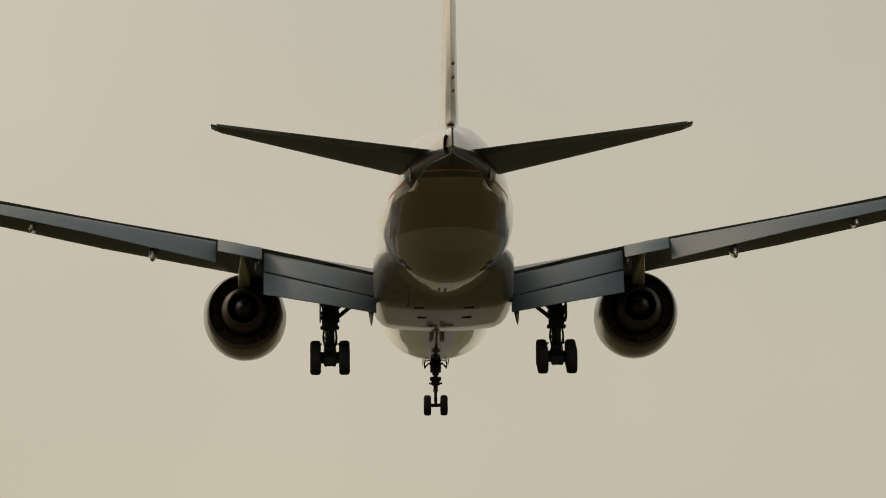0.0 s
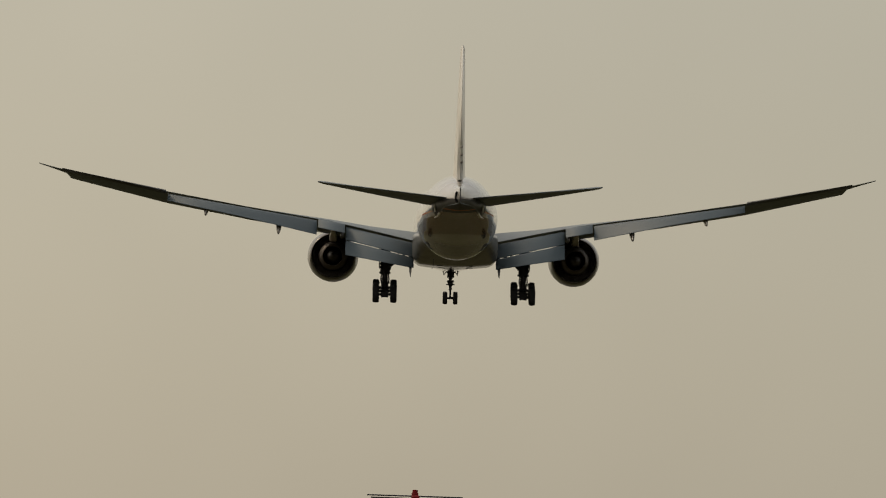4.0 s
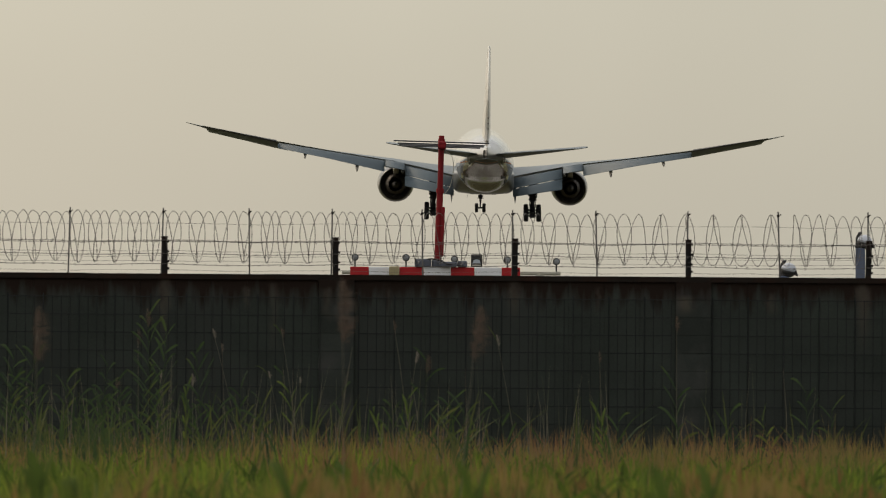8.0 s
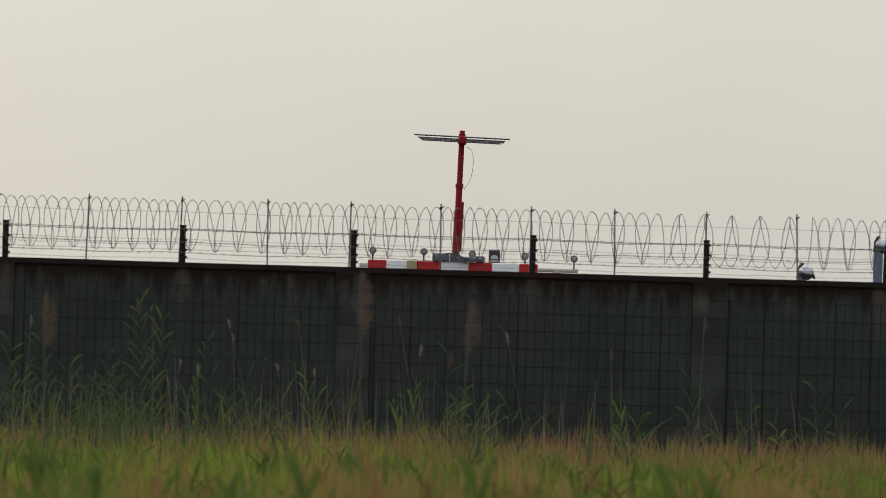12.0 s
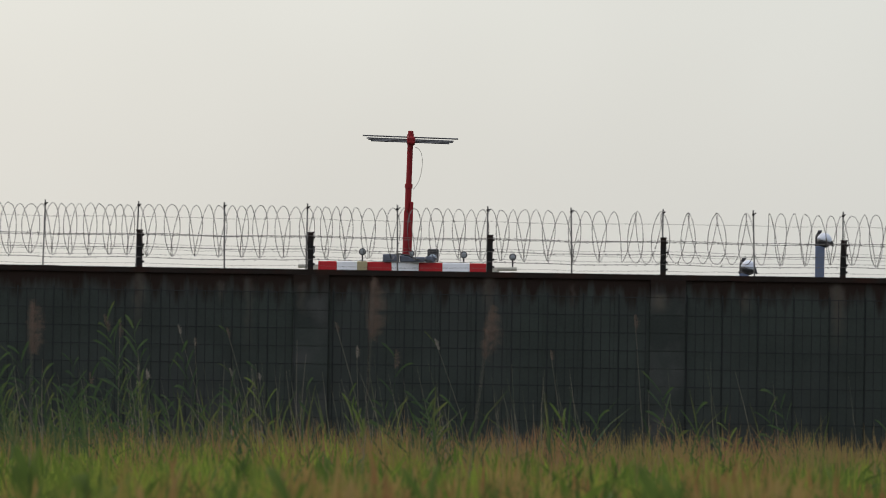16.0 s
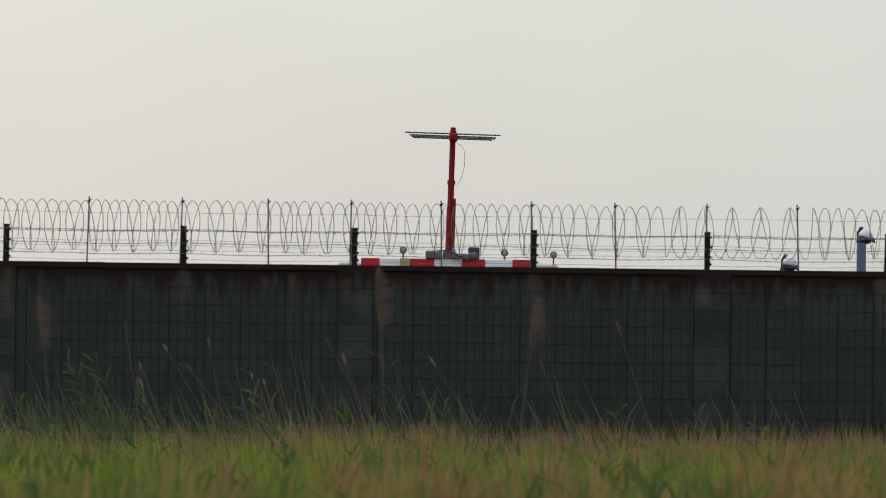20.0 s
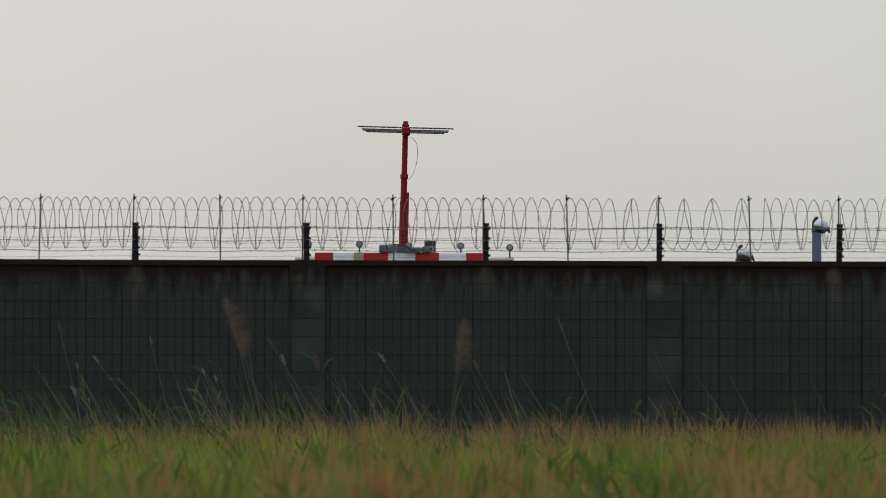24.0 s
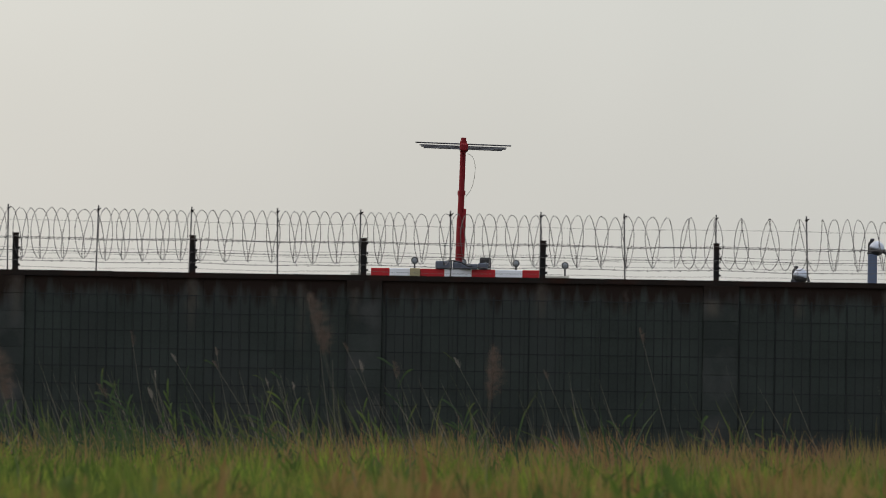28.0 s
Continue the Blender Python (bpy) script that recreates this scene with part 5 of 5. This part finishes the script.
# reeds close before the wall: x, height, leaves, plume
NEAR_WALL = [(-3.15, 2.72, 12, .16), (-3.24, 2.58, 10, 0), (-3.38, 2.5, 0, .14), (-2.62, 2.35, 8, 0), (-2.45, 2.1, 2, 0), (-4.25, 2.0, 8, 0), (-4.05, 1.85, 7, 0), (-3.8, 2.0, 6, .12),
             (-3.55, 1.9, 7, 0), (-2.2, 1.95, 7, 0), (-1.95, 1.8, 6, 0), (-1.45, 2.55, 1, .1), (-1.35, 2.2, 0, 0), (-1.28, 2.35, 0, 0), (-1.15, 2.05, 0, 0), (-1.6, 2.1, 1, 0), (-.95, 1.9, 3, 0),
             (-.3, 2.25, 4, .18), (-.55, 1.75, 7, 0), (.02, 1.82, 8, 0), (.25, 1.7, 6, 0), (-.24, 2.62, 0, .1), (.95, 1.7, 5, 0), (1.95, 1.62, 5, 0), (2.62, 1.95, 7, 0), (2.66, 2.68, 0, .14),
             (4.15, 1.95, 7, 0), (4.4, 1.75, 6, 0), (5.4, 1.75, 6, 0), (1.8, 2.3, 0, .1), (3.3, 1.7, 3, 0), (-5.2, 2.1, 8, .1), (-4.75, 1.9, 7, 0), (-5.5, 2.4, 3, .18), (-3.3, 1.75, 7, 0), (-2.85, 1.7, 7, 0),
             (-4.9, 2.25, 9, 0), (-4.6, 2.1, 8, 0), (-4.4, 2.3, 9, 0), (-4.15, 1.8, 8, 0), (-3.95, 2.2, 9, 0), (-3.7, 1.75, 8, 0), (-3.45, 2.1, 8, 0), (-5.05, 1.8, 8, 0), (-4.75, 1.7, 8, 0), (-2.5, 1.7, 7, 0), (-.15, 1.72, 7, 0), (.45, 1.6, 6, 0)]
for k, (x, h, n, pl) in enumerate(NEAR_WALL):
    yy = 82.0 + 8.0 * ((k * 37) % 10) / 10
    reed(x * yy / 100, yy, 1.6 + (h - 1.6) * yy / 95, int(n * 2.2), pl, 10 + k, SWAY, leaf_len=.36, leaf_w=.026, stem_r=.0055, lean=((k * 53) % 11 - 5) * .9)
# dry stalks with small pale tufts, close before the wall
tuft = random.Random(21)
for k in range(10):
    px = -5.8 + 11.6 * tuft.random() ** 1.35
    yy = tuft.uniform(84, 95)
    reed(px * yy / 100, yy, tuft.uniform(1.95, 2.75), tuft.choice((0, 0, 2)), tuft.uniform(.07, .12), 120 + k, SWAY, leaf_len=.3, leaf_w=.008, stem_r=.0045, lean=tuft.uniform(-7, 3), fluff=PALE)
# broad-leaved young reeds in the near grass
for k, (px, yy, h) in enumerate(((-.253, 27, 1.45), (-.68, 27.5, 1.42), (-1.19, 28, 1.44), (.113, 27, 1.43), (.583, 28, 1.42), (1.05, 31, 1.42), (-1.5, 32, 1.43))):
    reed(px, yy, h - .06, 7, 0, 80 + k, SWAY, leaf_from=.78, leaf_len=.3, leaf_w=.034, spread=.5, leafmat=BROAD, lean=((k * 31) % 9 - 4) * 1.2)


# fresh yellow-green shoots with broad leaves, standing just above the grass
for k, (px, yy, h, n) in enumerate(((-.17, 80, 1.72, 7), (1.62, 78, 1.62, 5), (-1.22, 84, 1.86, 4), (-2.5, 86, 1.84, 6), (-.36, 83, 1.8, 5), (3.35, 84, 1.64, 4))):
    reed(px, yy, h + .02, n + 3, 0, 160 + k, SWAY, leaf_from=.7, leaf_len=.3, leaf_w=.022 + .003 * (k % 3), spread=.35 + .25 * (k % 3), leafmat=FRESH, lean=((k * 29) % 9 - 6) * 1.6)


# fine dry stems and loose leaves standing above the grass before the wall
n = 260
y = rng.uniform(78, 96, n)
x = (rng.beta(1.3, 2.4, n) * 11.5 - 6.0) * y / 100
blades("dry_stems", STALK, "fine pale dry stems standing above the grass", x, y, 1.4 + 0.75 * rng.random(n) ** 1.5, rng.uniform(.005, .011, n), rng.normal(.05, .12, n), rng, base=0.8, clumps=TALL)
n = 1250
y = rng.uniform(76, 96, n)
x = (rng.beta(1.1, 2.6, n) * 12.5 - 6.2) * y / 100
keep = np.array([noise.noise((a * 1.1, b * 0.1, 23.0)) for a, b in zip(x, y)]) + rng.normal(0, .12, n) > 0.02
x, y = x[keep], y[keep]
n = len(x)
blades("reed_leaves", REED, "loose arching reed leaves above the grass", x, y, 1.33 + 0.56 * rng.random(n) ** 2.2, rng.uniform(.016, .036, n), rng.normal(.0, .3, n), rng, base=1.1, clumps=TALL)


# ================= blocks of the wall =================
def block_mesh(w, mat):
    bm = bmesh.new()
    box(bm, (-w / 2 + .001, -.05, -BH / 2 + .0015), (w / 2 - .001, .05, BH / 2 - .0015), .003)
    me = bpy.data.meshes.new("block")
    bm.to_mesh(me)
    bm.free()
    me.materials.append(mat)
    return me


rnd = random.Random(3)
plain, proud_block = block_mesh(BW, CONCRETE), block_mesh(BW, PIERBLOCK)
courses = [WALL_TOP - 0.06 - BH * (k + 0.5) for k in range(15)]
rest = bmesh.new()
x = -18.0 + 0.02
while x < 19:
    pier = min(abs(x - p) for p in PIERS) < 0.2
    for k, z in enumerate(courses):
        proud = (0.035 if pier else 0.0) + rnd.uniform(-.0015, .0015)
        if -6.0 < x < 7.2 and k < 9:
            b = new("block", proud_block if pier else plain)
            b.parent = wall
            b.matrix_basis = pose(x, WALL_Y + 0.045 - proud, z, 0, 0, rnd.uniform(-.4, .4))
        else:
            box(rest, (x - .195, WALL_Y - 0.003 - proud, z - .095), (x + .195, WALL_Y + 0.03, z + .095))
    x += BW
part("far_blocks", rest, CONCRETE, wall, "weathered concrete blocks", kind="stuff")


# ================= what moves =================
def motions():
    flight = [  # seconds, x, y, z, bank, pitch
        (0, 1.86, 429.1, 59.86, 0.50, 2.97),
        (0.5, 1.98, 463.3, 58.04, 0.52, 2.95),
        (1, 2.11, 497.6, 56.21, 0.54, 2.93),
        (1.5, 2.24, 532.0, 54.37, 0.56, 2.91),
        (2, 2.36, 566.5, 52.54, 0.58, 2.88),
        (2.5, 2.49, 601.1, 50.69, 0.60, 2.86),
        (3, 2.62, 636.5, 48.89, 0.62, 2.84),
        (3.5, 2.75, 672.1, 47.09, 0.64, 2.82),
        (4, 2.88, 707.8, 45.27, 0.66, 2.80),
        (4.5, 3.01, 743.7, 43.45, 0.68, 2.77),
        (5, 3.15, 781.0, 41.67, 0.70, 2.75),
        (5.5, 3.27, 815.3, 39.80, 0.40, 2.75),
        (6, 3.43, 849.5, 37.79, 0.41, 2.75),
        (6.5, 3.54, 883.8, 35.89, 0.88, 2.75),
        (7, 3.82, 918.1, 33.78, 1.24, 2.75),
        (7.5, 4.16, 952.3, 31.98, 1.15, 2.75),
        (8, 4.53, 986.6, 29.94, 0.90, 2.75),
        (8.5, 4.85, 1020.9, 27.96, 0.58, 2.6),
        (9, 5.15, 1055.2, 25.88, 0.1, 2.45),
        (9.5, 5.6, 1089.4, 24.0, 0.33, 2.5),
        (10, 6.05, 1123.7, 22.08, 0.48, 2.6),
        (10.4, 6.42, 1151.1, 20.7, 0.60, 2.95),
        (10.8, 6.79, 1178.5, 18.79, 0.70, 3.40),
        (11, 7.27, 1192.2, 17.54, 0.70, 3.50),
        (11.3, 7.62, 1212.8, 16.49, 0.70, 3.60),
        (12.2, 8.0, 1274, 12.2, 0.5, 4.1),
        (13.2, 8.2, 1342, 8.4, 0.3, 4.6),
        (14.2, 8.3, 1408, 6.9, 0.0, 4.6),
        (17.0, 8.3, 1570, 6.64, 0.0, 0.6),
        (21.0, 8.3, 1770, 6.64, 0.0, 0.0),
        (28.0, 8.3, 2030, 6.64, 0.0, 0.0),
    ]
    walk(AIRLINER, [(t, pose(x, y, z, p, b, 0.28 + 0.3 * max(0.0, 1 - t / 5))) for t, x, y, z, b, p in flight])

    # wind: the reeds bend to and fro
    push = {0: [(0, 3), (8, 2.8), (11, 2.4), (13.5, 4.4), (14, 0), (15, 7.5), (16, 6.4), (17, 3.4), (18, -10), (19, -6.6), (20, .7), (22.5, -11), (23, -7.1), (24, -15.2), (25, -12.2), (26, -10.9), (27, -11.6), (28, -11.1)],
            1: [(0, -1), (8, .6), (11, -2.8), (13.5, -2.3), (14, 1.2), (15, 4.2), (16, 1.8), (17, 6.3), (18, -11), (19, -6.8), (20, 1.3), (22.5, -2.6), (23, 4.9), (24, 1.3), (25, -9.5), (26, 1.1), (27, -.8), (28, -3.2)],
            2: [(0, 3), (8, 4), (11, 1.6), (13.5, 5), (14, 2), (15, .5), (17, 5), (18, -4), (19, -7), (20, -3), (22.5, -8), (24, -10), (26, -6), (28, -8)]}
    # the stems bow aside and sink under the gusts: seconds, aside, sunk
    bowed = {0: ((17, 18, 19, 20, 22.5, 24, 28), (0, .2, 0, 0, .1, .12, .09), (0, .1, 0, 0, .02, .07, .02)), 1: ((17, 18, 19, 20, 22.5, 24, 26, 28), (0, .56, 0, 0, -.08, -.1, -.13, -.08), (0, .1, 0, 0, .02, .15, .28, .21)), 2: ((20, 22.5, 28), (0, -.05, -.05), (0, .15, .2))}
    for k, ob in enumerate(PLUMES):
        at = ob.matrix_basis.translation.copy()
        when, aside, sunk = bowed[k]
        walk(ob, [(t, pose(at.x + float(np.interp(t, when, aside)), at.y, -float(np.interp(t, when, sunk)), 0, a, 0)) for t, a in push[k]])
    # the wind rises: degrees by which tall stems lean at each second
    when = (0, 8, 11, 13.5, 14, 15, 16, 17, 18, 19, 20, 22.5, 24, 26, 28)
    blown = (2, 1, 0, -5, -3, -15, -10, -16, -22, -32, -27, -29, -35, -29, -26)
    for k, ob in enumerate(SWAY):
        at = ob.matrix_basis.translation.copy()
        lean0 = math.degrees(ob.matrix_basis.to_euler().y)
        leafy_stem = len(ob.children) > 14      # many leaves catch more wind
        yields = (1.25 if leafy_stem else .7) + (.12 if leafy_stem else .3) * math.sin(2.4 * k)
        give = float(leafy_stem)
        rows = []
        for j in range(57):
            t = j * 0.5
            gust = 1.5 * math.sin(t * 0.55 + 0.25 * at.x) + 1.8 * math.sin(t * 1.9 + 0.9 * k) + yields * float(np.interp(t, when, blown))
            aside, sunk = (give * float(np.interp(t, (13, 15, 20, 22.5), v)) for v in ((0, .38, .5, .6), (0, 0, .05, .25)))
            rows.append((t, pose(at.x + aside, at.y, -sunk, 0.4 * math.sin(t * 1.3 + k), lean0 + gust, 0)))
        walk(ob, rows)
    # each tussock tips about its own middle
    for k, (ob, cx, cy) in enumerate(TUSSOCKS + TALL):
        heart, rows = Vector((cx, cy, .8)), []
        for j in range(29):
            a = (.42 if k < len(TUSSOCKS) else .8) * float(np.interp(j, when, blown)) + 2.2 * math.sin(j * 1.1 + cx * 1.3) + 1.4 * math.sin(j * 2.3 + 1.7 * k)
            turn = pose(0, 0, 0, 0, a, 0)
            turn.translation = heart - turn.to_3x3() @ heart
            rows.append((j, turn))
        walk(ob, rows)
    # tips of the grass stir together
    for k, ob in enumerate(WAVING):
        walk(ob, [(0.5 * j, pose(0.014 * math.sin(0.5 * j * 1.7 + 1.3 * k) + 0.01 * math.sin(0.5 * j * 3.1 + k), 0, 0)) for j in range(57)])


motions()
